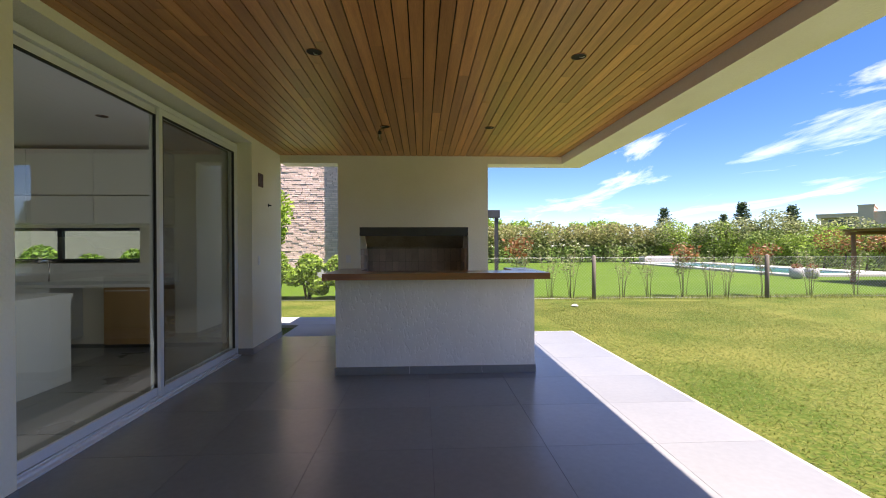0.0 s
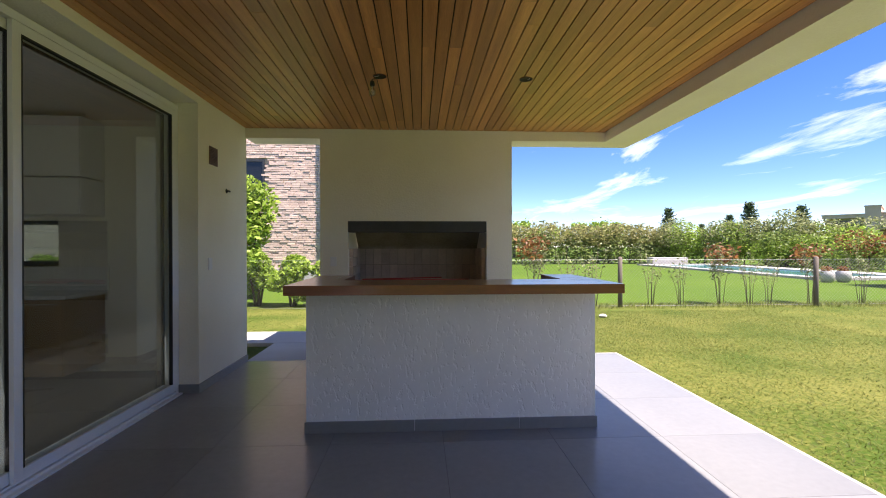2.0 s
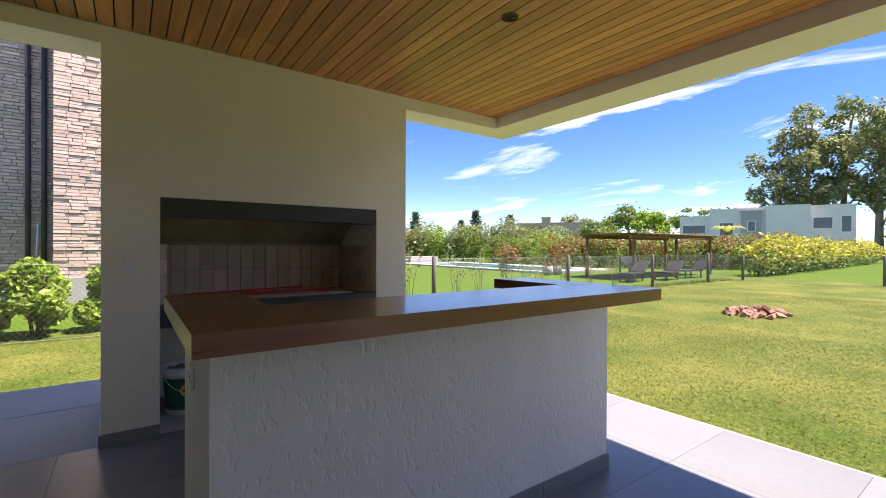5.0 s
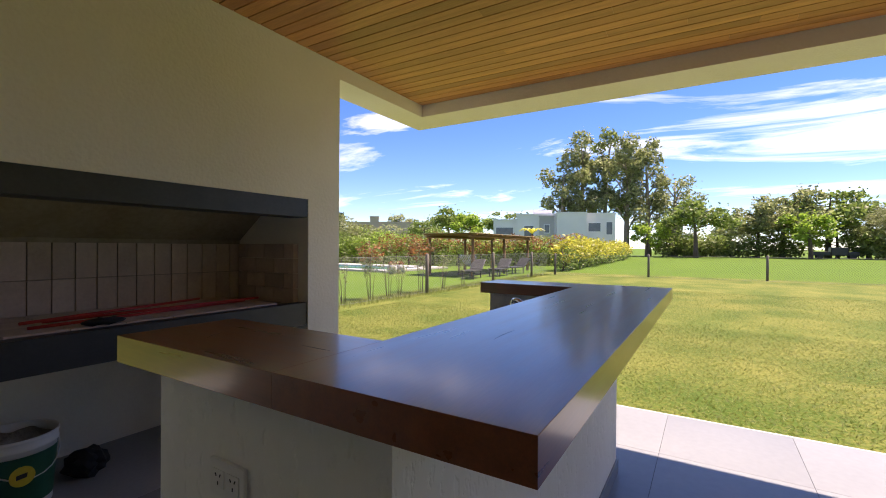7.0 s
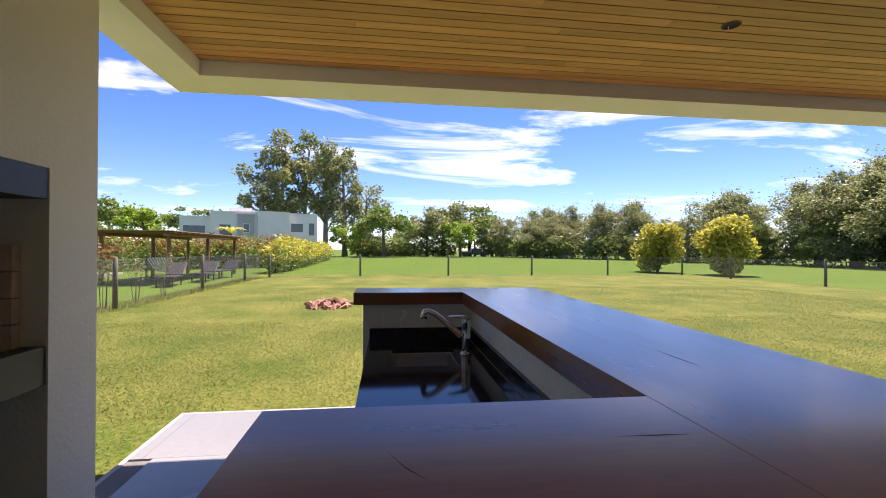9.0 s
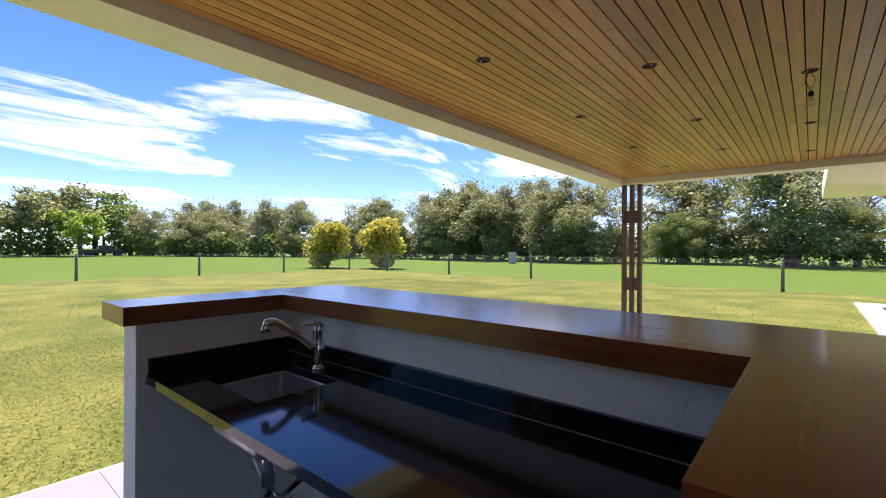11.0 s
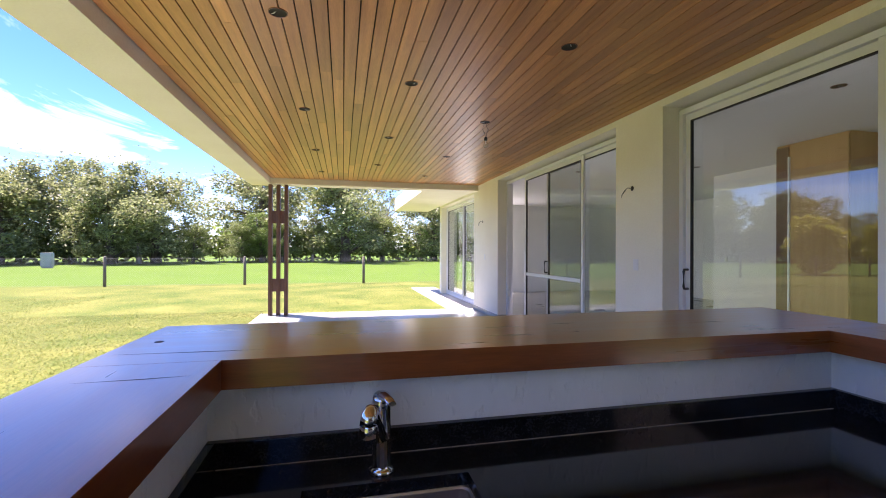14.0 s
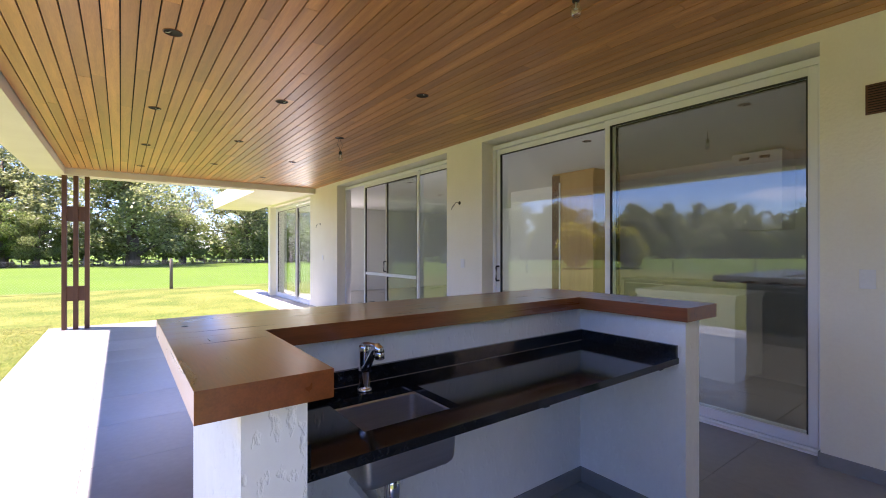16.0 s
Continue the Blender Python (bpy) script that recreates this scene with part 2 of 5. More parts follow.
LEAF_RED = foliage("red_new_leaves", (0.1854, 0.0713, 0.025), (0.3137, 0.1569, 0.057))
LEAF_PINE = foliage("pine_needles", (0.046, 0.082, 0.034), (0.1, 0.14, 0.062))


def grass_ground():
    """Dry-patched lawn inside the fence, lush mown field beyond it."""
    m = material("lawn_ground", (0.045, 0.082, 0.008), (0.150, 0.155, 0.036), 0.95, 0.75, 26, 0.5, 0.028, fine_mix=0.48, contrast=0.11)
    n, l = m.node_tree.nodes, m.node_tree.links
    b = n["Principled BSDF"]
    dry = b.inputs["Base Color"].links[0].from_socket
    tc = n.new("ShaderNodeTexCoord")
    sep = n.new("ShaderNodeSeparateXYZ")
    l.new(tc.outputs["Object"], sep.inputs[0])
    masks = []
    for axis, edge, sign in ((0, 23.0, 1), (1, -12.0, -1), (1, 12.3, 1)):
        s = n.new("ShaderNodeMapRange")
        s.inputs[1].default_value, s.inputs[2].default_value = edge, edge + 0.8 * sign
        l.new(sep.outputs[axis], s.inputs[0])
        masks.append(s.outputs[0])
    acc = masks[0]
    for other in masks[1:]:
        mx = n.new("ShaderNodeMath"); mx.operation = "MAXIMUM"
        l.new(acc, mx.inputs[0]); l.new(other, mx.inputs[1])
        acc = mx.outputs[0]
    t = n.new("ShaderNodeTexNoise")
    t.inputs["Scale"].default_value, t.inputs["Detail"].default_value = 0.25, 8
    l.new(tc.outputs["Object"], t.inputs["Vector"])
    lush = n.new("ShaderNodeMix"); lush.data_type = "RGBA"
    lush.inputs[6].default_value, lush.inputs[7].default_value = (0.044, 0.102, 0.007, 1), (0.090, 0.150, 0.014, 1)
    l.new(t.outputs[0], lush.inputs[0])
    both = n.new("ShaderNodeMix"); both.data_type = "RGBA"
    l.new(acc, both.inputs[0]); l.new(dry, both.inputs[6]); l.new(lush.outputs[2], both.inputs[7])
    l.new(both.outputs[2], b.inputs["Base Color"])
    b.inputs["Specular IOR Level"].default_value = 0.15
    return m


LAWN = grass_ground()
BLADES = material("grass_blades", (0.072, 0.125, 0.013), (0.205, 0.210, 0.050), 0.7, 0.75, 8, 0.0, 0.001, vary="island", amount=0.45, translucent=0.4, contrast=0.14)


# ---- builders ----
def box(bm, x0, x1, y0, y1, z0, z1, bevel=0.0):
    x0, x1, y0, y1, z0, z1 = min(x0, x1), max(x0, x1), min(y0, y1), max(y0, y1), min(z0, z1), max(z0, z1)
    made = bmesh.ops.create_cube(bm, size=1.0)["verts"]
    for v in made:
        v.co = Vector((x0 + (v.co.x + 0.5) * (x1 - x0), y0 + (v.co.y + 0.5) * (y1 - y0), z0 + (v.co.z + 0.5) * (z1 - z0)))
    if bevel:
        edges = list({e for v in made for e in v.link_edges})
        bmesh.ops.bevel(bm, geom=edges, offset=bevel, segments=2, affect="EDGES", profile=0.6)
    return bm


def boxes(*bounds, bevel=0.0):
    bm = bmesh.new()
    for b in bounds:
        box(bm, *b, bevel=bevel)
    return bm


def tube(bm, points, radii, seg=8, caps=True):
    """A swept round tube through the points."""
    pts = [Vector(p) for p in points]
    radii = radii if isinstance(radii, (list, tuple)) else [radii] * len(pts)
    rings = []
    for i, p in enumerate(pts):
        a, b = pts[max(i - 1, 0)], pts[min(i + 1, len(pts) - 1)]
        q = (b - a).normalized().to_track_quat("Z", "Y")
        rings.append([bm.verts.new(p + q @ Vector((radii[i] * math.cos(k * math.tau / seg), radii[i] * math.sin(k * math.tau / seg), 0))) for k in range(seg)])
    for r, s in zip(rings, rings[1:]):
        for k in range(seg):
            f = bm.faces.new((r[k], r[(k + 1) % seg], s[(k + 1) % seg], s[k]))
            f.smooth = True
    if caps:
        bm.faces.new(rings[0][::-1])
        bm.faces.new(rings[-1])
    return bm


def lathe(bm, profile, centre, seg=24):
    """Turns (radius, height) pairs round the upright axis at centre."""
    c = Vector(centre)
    rings = [[bm.verts.new(c + Vector((r * math.cos(k * math.tau / seg), r * math.sin(k * math.tau / seg), h))) for k in range(seg)] for r, h in profile]
    for r, s in zip(rings, rings[1:]):
        for k in range(seg):
            f = bm.faces.new((r[k], r[(k + 1) % seg], s[(k + 1) % seg], s[k]))
            f.smooth = True
    return bm


def part(name, bm, mat, parent=None, label=""):
    me = bpy.data.meshes.new(name)
    bm.to_mesh(me)
    bm.free()
    me.materials.append(mat)
    ob = new(name, me)
    if parent:
        ob.parent = parent
    if label:
        ob["label"] = label
    return ob


def setting(name, bm, mat, label, category):
    return tagged(part(name, bm, mat), label, category, kind="structure")


def thing(name, label, category, group="", at=(0, 0, 0)):
    ob = new(name)
    ob.location = at
    ob.empty_display_size = 0.1
    return tagged(ob, label, category, group)


def piece(name, mesh, parent, at=(0, 0, 0)):
    ob = new(name, mesh)
    ob.parent = parent
    ob.location = at
    return ob


def mesh_of(name, bm, mat):
    me = bpy.data.meshes.new(name)
    bm.to_mesh(me)
    bm.free()
    me.materials.append(mat)
    return me


def raw(name, verts, faces, mat, parent=None, label=""):
    me = bpy.data.meshes.new(name)
    me.from_pydata(verts, [], faces)
    me.materials.append(mat)
    ob = new(name, me)
    if parent:
        ob.parent = parent
    if label:
        ob["label"] = label
    return ob


def quad_leaves(rng, centres, size, droop=0.0):
    """One bent-free diamond leaf at each centre, in random directions."""
    n = len(centres)
    a = rng.normal(size=(n, 3)); a[:, 2] *= 0.6; a[:, 2] -= droop
    a /= np.linalg.norm(a, axis=1)[:, None]
    b = np.cross(a, rng.normal(size=(n, 3)))
    b /= np.linalg.norm(b, axis=1)[:, None] + 1e-9
    s = size * rng.uniform(0.6, 1.35, n)[:, None]
    v = np.stack([centres - a * s, centres + b * s * 0.48, centres + a * s, centres - b * s * 0.48], 1).reshape(-1, 3)
    return v.tolist(), np.arange(4 * n).reshape(-1, 4).tolist()


def blob_points(rng, blobs, n, hollow=0.62):
    """n points in the outer shells of (x, y, z, rx, ry, rz) lumps."""
    bl = np.array(blobs, float)
    w = bl[:, 3] * bl[:, 4] + bl[:, 3] * bl[:, 5]
    k = rng.choice(len(bl), n, p=w / w.sum())
    d = rng.normal(size=(n, 3))
    d /= np.linalg.norm(d, axis=1)[:, None]
    r = rng.uniform(hollow ** 3, 1.12, n) ** (1 / 3)
    return bl[k, :3] + d * r[:, None] * bl[k, 3:]


def tree(name, label, seed, height, spread, leaf, mat, bark, count=3600, trunk=0.28, base=0.25, group="", lumps=16, limbs=7, tall=1.0):
    """Tapered trunk with limbs; a crown of many small leaves in uneven lumps."""
    rng = np.random.default_rng(seed)
    root = thing(name, label, "tree", group)
    bm = bmesh.new()
    top = height * 0.82
    lean = rng.normal(size=2) * 0.05 * height
    stem = [(lean[0] * k * k, lean[1] * k * k, top * k) for k in (0, 0.15, 0.35, 0.6, 0.8, 1.0)]
    tube(bm, stem, [trunk * c for c in (1.25, 1.0, 0.85, 0.6, 0.38, 0.12)], 8)
    blobs = []
    for i in range(limbs):
        k = base + (0.85 - base) * (i + 0.5) / limbs
        ang = i * 2.4 + rng.uniform(-0.5, 0.5)
        reach = spread * (0.55 + 0.4 * rng.random()) * (1 - 0.35 * abs(k - 0.5))
        p = Vector((lean[0] * k * k, lean[1] * k * k, top * k))
        q = p + Vector((math.cos(ang) * reach, math.sin(ang) * reach, height * rng.uniform(0.05, 0.16) * tall))
        mid = p.lerp(q, 0.5) + Vector((0, 0, height * 0.02))
        tube(bm, [p, mid, q], [trunk * 0.42 * (1 - 0.5 * k), trunk * 0.25, trunk * 0.06], 6)
        s = spread * rng.uniform(0.26, 0.42)
        blobs.append((q.x, q.y, q.z, s, s, s * rng.uniform(0.6, 0.85) * tall))
    for _ in range(lumps - limbs):
        k = rng.uniform(base, 1.0)
        ang, rr = rng.uniform(0, math.tau), spread * rng.uniform(0.1, 0.75) * (1.05 - 0.5 * max(0.0, k - 0.45))
        s = spread * rng.uniform(0.09, 0.23)
        blobs.append((lean[0] * k + math.cos(ang) * rr, lean[1] * k + math.sin(ang) * rr, height * (0.12 + 0.8 * k), s, s, s * 0.8 * tall))
    part("trunk", bm, bark, root)
    pts = blob_points(rng, blobs, count, 0.45)
    stray = rng.random(len(pts)) < 0.22
    pts[stray] += rng.normal(size=(int(stray.sum()), 3)) * spread * 0.13
    pts[:, 2] = np.maximum(pts[:, 2], 0.1)
    v, f = quad_leaves(rng, pts, leaf, 0.15)
    raw("crown", v, f, mat, root)
    return root


def bush(name, label, seed, size, leaf, mat, count=1400, category="shrub", group="", lumps=9, stems=True, top_mat=None):
    rng = np.random.default_rng(seed)
    sx, sy, sz = size
    root = thing(name, label, category, group)
    blobs = []
    for _ in range(lumps):
        a, r, z = rng.uniform(0, math.tau), rng.uniform(0, 0.6), rng.uniform(0.14, 0.8)
        s = rng.uniform(0.3, 0.5)
        blobs.append((math.cos(a) * r * sx, math.sin(a) * r * sy, z * sz, s * sx, s * sy, s * 0.45 * sz))
    if stems:
        bm = bmesh.new()
        for i in range(5):
            a = i * 1.3
            tube(bm, [(0.05 * math.cos(a), 0.05 * math.sin(a), 0), (0.2 * sx * math.cos(a), 0.2 * sy * math.sin(a), 0.35 * sz), (0.45 * sx * math.cos(a), 0.45 * sy * math.sin(a), 0.75 * sz)], [0.03, 0.02, 0.008], 5)
        part("stems", bm, BARK, root)
    v, f = quad_leaves(rng, blob_points(rng, blobs, count, 0.35), leaf)
    raw("foliage", v, f, mat, root)
    return root


# ---- ground ----
GZ = -0.05
bm = bmesh.new()
ring = [(-1500, -1500), (1500, -1500), (1500, 1500), (-1500, 1500)]
bm.faces.new([bm.verts.new((x, y, GZ)) for x, y in ring])
setting("ground", bm, LAWN, "yellow-green lawn with dry patches", "lawn")

# ---- terrace floor ----
PITCH, X0, Y0 = 0.79, 0.225, 3.51
terrace = setting("floor", boxes((-2.30, 2.585, -3.20, 7.40, -0.30, -0.012), (1.215, 2.585, 7.40, 7.545, -0.30, -0.012)), GROUT,
                  "terrace floor of large grey porcelain tiles", "floor")

setting("trim_terrace", boxes((2.586, 2.622, -3.24, 7.58, -0.2, -0.004), (1.215, 2.586, 7.546, 7.58, -0.2, -0.004), (-2.3, 2.586, -3.24, -3.205, -0.2, -0.004), bevel=0.004), CONCRETE, "pale concrete edging along the terrace", "edging")

# ---- house wall with the two sliding-door openings ----
WX, WI = -2.02, -2.32
for k, b in enumerate(((WI, WX, 6.25, 7.40, -0.1, 2.80), (WI, WX, 2.25, 2.98, -0.1, 2.80), (WI, WX, -3.15, -1.55, -0.1, 2.80), (WI, WX - 0.02, -6.90, -6.67, -0.1, 2.66))):
    setting("wall_pier_%d" % (k + 1), boxes(b), PLASTER, "cream plastered pier of the house wall", "wall")
for k, b in enumerate(((WI, WX, 2.98, 6.25, 2.73, 2.80), (WI, WX, -1.55, 2.25, 2.73, 2.80), (WI, WX, -3.15, 7.40, 2.80, 3.15), (WI, WX - 0.02, -6.90, -3.15, 2.66, 3.15))):
    setting("wall_lintel_%d" % (k + 1), boxes(b), PLASTER, "cream plastered lintel of the house wall", "wall")
setting("wall_kitchen_end", boxes((-9.0, WI, 7.10, 7.40, -0.1, 1.18), (-9.0, WI, 7.10, 7.40, 1.68, 3.15), (-3.95, WI, 7.10, 7.40, 1.18, 1.68), (-9.0, -6.1, 7.10, 7.40, 1.18, 1.68)),
        PLASTER, "cream end wall with a long low window", "wall")
setting("wall_kitchen_side", boxes((-6.3, -6.1, -0.55, 7.10, -0.1, 2.8)), WHITE, "white painted kitchen wall", "wall")
setting("wall_back", boxes((-9.2, -9.0, -6.9, -4.87, -0.1, 3.15), (-9.2, -9.0, -4.87, -4.27, 2.02, 3.15), (-9.2, -9.0, -4.27, -3.2, -0.1, 3.15), (-9.2, -9.0, -0.4, 0.6, -0.1, 3.15), (-9.2, -9.0, 6.5, 7.4, -0.1, 3.15), (-9.2, -9.0, -3.2, -0.4, 2.5, 3.15), (-9.2, -9.0, 0.6, 6.5, 2.5, 3.15)),
        WHITE, "white back wall of the living room", "wall")
setting("wall_corridor", boxes((-11.2, -9.2, -5.0, -4.9, -0.1, 2.6), (-11.2, -9.2, -4.24, -4.14, -0.1, 2.6), (-11.3, -11.2, -5.0, -4.14, -0.1, 2.6), (-11.2, -9.2, -4.9, -4.24, 2.5, 2.6), (-11.2, -9.0, -4.9, -4.24, -0.2, -0.012)), WHITE, "unlit corridor behind an open doorway", "wall")
setting("wall_far_end", boxes((-9.0, -3.7, -6.9, -6.7, -0.1, 3.15), (-2.5, WI, -6.9, -6.7, -0.1, 3.15), (-3.7, -2.5, -6.9, -6.7, 2.6, 3.15)), WHITE, "white end wall of the living room", "wall")
setting("ceiling_indoor", boxes((-9.0, WI, -6.7, 7.10, 2.80, 3.0)), WHITE, "white flat indoor ceiling", "ceiling")
setting("roof", boxes((-9.2, WX, -6.9, 7.40, 3.15, 3.30), (WX, 2.79, -3.15, 7.69, 2.90, 3.30)), CONCRETE, "flat concrete roof slab", "roof")
indoor = setting("floor_indoor", boxes((-9.0, WI, -6.7, 7.1, -0.3, -0.012)), GROUT, "grey tiled indoor floor", "floor")

# ---- gallery ceiling: boards and edge beams ----
boards = bmesh.new()
rng = random.Random(3)
bw, bx = 0.0955, WX + 0.004
while bx < 2.375:
    x1 = min(bx + bw - 0.009, 2.377)
    y = -2.80
    cut = y + rng.uniform(0.6, 3.2)
    while y < 7.36:
        y1 = min(cut, 7.365)
        box(boards, bx, x1, y, y1 - 0.0015, 2.80 + rng.uniform(0, 0.0012), 2.818)
        y, cut = y1, y1 + rng.uniform(2.2, 3.4)
    bx += bw
setting("ceiling", boards, CEILING_WOOD, "varnished wooden board ceiling of the gallery", "ceiling")
# solid sheet; the darkness between the boards is put into its colour
setting("ceiling_backing", boxes((WX, 2.38, -2.82, 7.37, 2.8195, 2.90)), HOLE_SHADE, "dark-coloured backing sheet behind the ceiling board gaps", "ceiling")
beam = boxes((2.38, 2.79, -3.15, 7.69, 2.685, 2.90), (WX, 2.38, -3.15, -2.82, 2.685, 2.90), (WX, -1.14, 7.37, 7.69, 2.685, 2.90), (1.20, 2.38, 7.37, 7.69, 2.685, 2.90))
setting("edge_beam", beam, PLASTER, "cream plastered roof edge beam", "beam")

# ---- grill wall ----
GY = 7.37
gw = boxes((-1.14, -0.81, GY, 8.45, -0.1, 2.90), (0.885, 1.20, GY, 8.45, -0.1, 2.90), (-0.81, 0.885, GY, GY + 0.16, 1.69, 2.90),
           (-0.81, 0.885, 8.30, 8.45, -0.1, 2.90))
setting("wall_grill", gw, PLASTER, "cream plastered grill wall with a wide opening", "wall")

# ---- bar walls ----
bar = boxes((-0.775, 1.395, 5.285, 5.44, 0.0, 1.045), (-0.775, -0.63, 5.44, 6.05, 0.0, 1.045), (1.25, 1.395, 5.44, 6.05, 0.0, 1.045))
setting("bar_wall", bar, STUCCO, "low white textured stucco bar wall", "bar")
slab = thing("bar_counter", "dark varnished hardwood bar counter in a U shape", "counter")
part("front_top", boxes((-0.855, 1.49, 5.0, 5.4994, 1.045, 1.112), bevel=0.0008), BAR_WOOD, slab)
part("arm_top", boxes((-0.855, -0.538, 5.4995, 6.10, 1.045, 1.112), bevel=0.0008), BAR_WOOD_ARM, slab)
part("arm_top", boxes((1.205, 1.49, 5.4995, 6.10, 1.045, 1.112), bevel=0.0008), BAR_WOOD_ARM, slab)


# ---- sliding doors ----
def screen_material(name, cover):
    """Fine fly mesh that hides a share of what lies behind it."""
    m = bpy.data.materials.new(name)
    m.use_nodes = True
    n, l = m.node_tree.nodes, m.node_tree.links
    tr, mix = n.new("ShaderNodeBsdfTransparent"), n.new("ShaderNodeMixShader")
    mix.inputs[0].default_value = cover
    n["Principled BSDF"].inputs["Base Color"].default_value = (0.13, 0.115, 0.095, 1)
    n["Principled BSDF"].inputs["Roughness"].default_value = 0.9
    l.new(tr.outputs[0], mix.inputs[1])
    l.new(n["Principled BSDF"].outputs[0], mix.inputs[2])
    l.new(mix.outputs[0], n["Material Output"].inputs[0])
    return m


SCREEN = screen_material("grey_fly_screen", 0.36)
OPEN_SCREEN = screen_material("open_fly_screen", 0.14)


def pane(name, bm, mat, parent):
    ob = part(name, bm, mat, parent)
    ob.visible_shadow = False
    return ob


def slider(name, label, y0, y1, top, leaves, handle_y=None):
    """White aluminium sliding door in the wall; leaves: (y0, y1, track, screen, midrail)."""
    root = tagged(thing(name, label, "sliding door"), kind="structure")
    fx0, fx1 = -2.315, -2.20
    part("frame", boxes((fx0, fx1, y0, y0 + 0.05, 0.03, top - 0.05), (fx0, fx1, y1 - 0.05, y1, 0.03, top - 0.05),
                        (fx0, fx1, y0, y1, top - 0.05, top), (fx0, fx1, y0, y1, 0.0, 0.03), bevel=0.003), ALU, root)
    part("track", boxes((-2.268, -2.262, y0 + 0.05, y1 - 0.05, 0.03, 0.042), (-2.232, -2.226, y0 + 0.05, y1 - 0.05, 0.03, 0.042)), ALU, root)
    for a, b, track, screen, rail in leaves:
        cx = -2.285 + 0.036 * track
        w, z0, z1 = 0.055, 0.045, top - 0.055
        frame_boxes = [(cx - 0.014, cx + 0.014, a, a + w, z0, z1), (cx - 0.014, cx + 0.014, b - w, b, z0, z1),
                       (cx - 0.014, cx + 0.014, a + w, b - w, z0, z0 + 0.07), (cx - 0.014, cx + 0.014, a + w, b - w, z1 - 0.06, z1)]
        if rail:
            frame_boxes.append((cx - 0.012, cx + 0.012, a + w, b - w, rail - 0.025, rail + 0.025))
        leaf = part("door_leaf", boxes(*frame_boxes, bevel=0.002), ALU, root)
        part("gasket", boxes((cx - 0.015, cx + 0.015, a + w, a + w + 0.009, z0 + 0.07, z1 - 0.06), (cx - 0.015, cx + 0.015, b - w - 0.009, b - w, z0 + 0.07, z1 - 0.06), (cx - 0.015, cx + 0.015, a + w + 0.009, b - w - 0.009, z1 - 0.069, z1 - 0.06)), RUBBER, leaf, "black glazing gasket")
        pane("fly_screen" if screen else "pane", boxes((cx - 0.003, cx + 0.003, a + w + 0.006, b - w - 0.006, z0 + 0.07, z1 - 0.06)), screen if screen else GLASS, leaf)
    if handle_y:
        bm = bmesh.new()
        tube(bm, [(-2.235, handle_y, 1.0), (-2.19, handle_y, 1.0), (-2.185, handle_y, 1.02), (-2.185, handle_y, 1.16), (-2.19, handle_y, 1.18), (-2.235, handle_y, 1.18)], 0.011, 8)
        part("handle", bm, RUBBER, root, "black pull handle")
    return root


slider("door_1", "white aluminium sliding door with a fly screen, closed", 2.98, 6.25, 2.70,
       [(3.03, 4.66, 1, None, 0), (4.58, 6.20, 2, None, 0), (4.60, 6.20, 0, SCREEN, 0)], handle_y=3.06)
slider("door_2", "white aluminium sliding door with a mid-railed screen, partly open", -1.55, 2.25, 2.70,
       [(-0.66, 1.27, 2, OPEN_SCREEN, 0.94), (0.12, 2.20, 1, None, 0)], handle_y=0.15)
slider("door_3", "white aluminium sliding door at the far end of the house", -6.67, -3.15, 2.65,
       [(-6.62, -4.85, 1, None, 0), (-4.90, -3.2, 0, None, 0)])
part("seal_strip", boxes((-2.20, -2.16, 2.98, 6.25, 0.0, 0.012), (-2.20, -2.16, -1.55, 2.25, 0.0, 0.012)), ALU, bpy.data.objects["door_1"])

# kitchen window
kw = tagged(thing("window_1", "long low kitchen window in a dark frame", "window"), kind="structure")
part("window_frame", boxes((-6.1, -3.95, 7.22, 7.28, 1.18, 1.225), (-6.1, -3.95, 7.22, 7.28, 1.635, 1.68), (-6.1, -6.05, 7.22, 7.28, 1.225, 1.635),
                           (-4.0, -3.95, 7.22, 7.28, 1.225, 1.635), (-5.2, -5.14, 7.22, 7.28, 1.225, 1.635)), BLACK_STEEL, kw, "dark window frame")
pane("pane", boxes((-6.05, -5.2, 7.247, 7.253, 1.225, 1.635)), GLASS, kw)
pane("pane", boxes((-5.14, -4.0, 7.247, 7.253, 1.225, 1.635)), GLASS, kw)
part("window_sill", boxes((-6.1, -3.95, 7.10, 7.22, 1.165, 1.182)), BLACK_STEEL, kw, "dark sill")
# window_2 is out of view, added to let daylight into the living room
for name, label, bars, planes in (
        ("window_2", "unseen glazed door added to light the living room's far side", [(-9.14, -9.06, -3.2, -3.14, 0, 2.5), (-9.14, -9.06, -0.46, -0.4, 0, 2.5)], [(-9.103, -9.097, -3.14, -0.46, 0.02, 2.5)]),
        ("window_3", "tall window at the living room's sunny end", [(-3.7, -3.64, -6.84, -6.76, 0, 2.6), (-2.56, -2.5, -6.84, -6.76, 0, 2.6)], [(-3.64, -2.56, -6.803, -6.797, 0.02, 2.6)])):
    bw2 = tagged(thing(name, label, "window"), kind="structure")
    part("window_frame", boxes(*bars), ALU, bw2)
    for p in planes:
        pane("pane", boxes(p), GLASS, bw2)

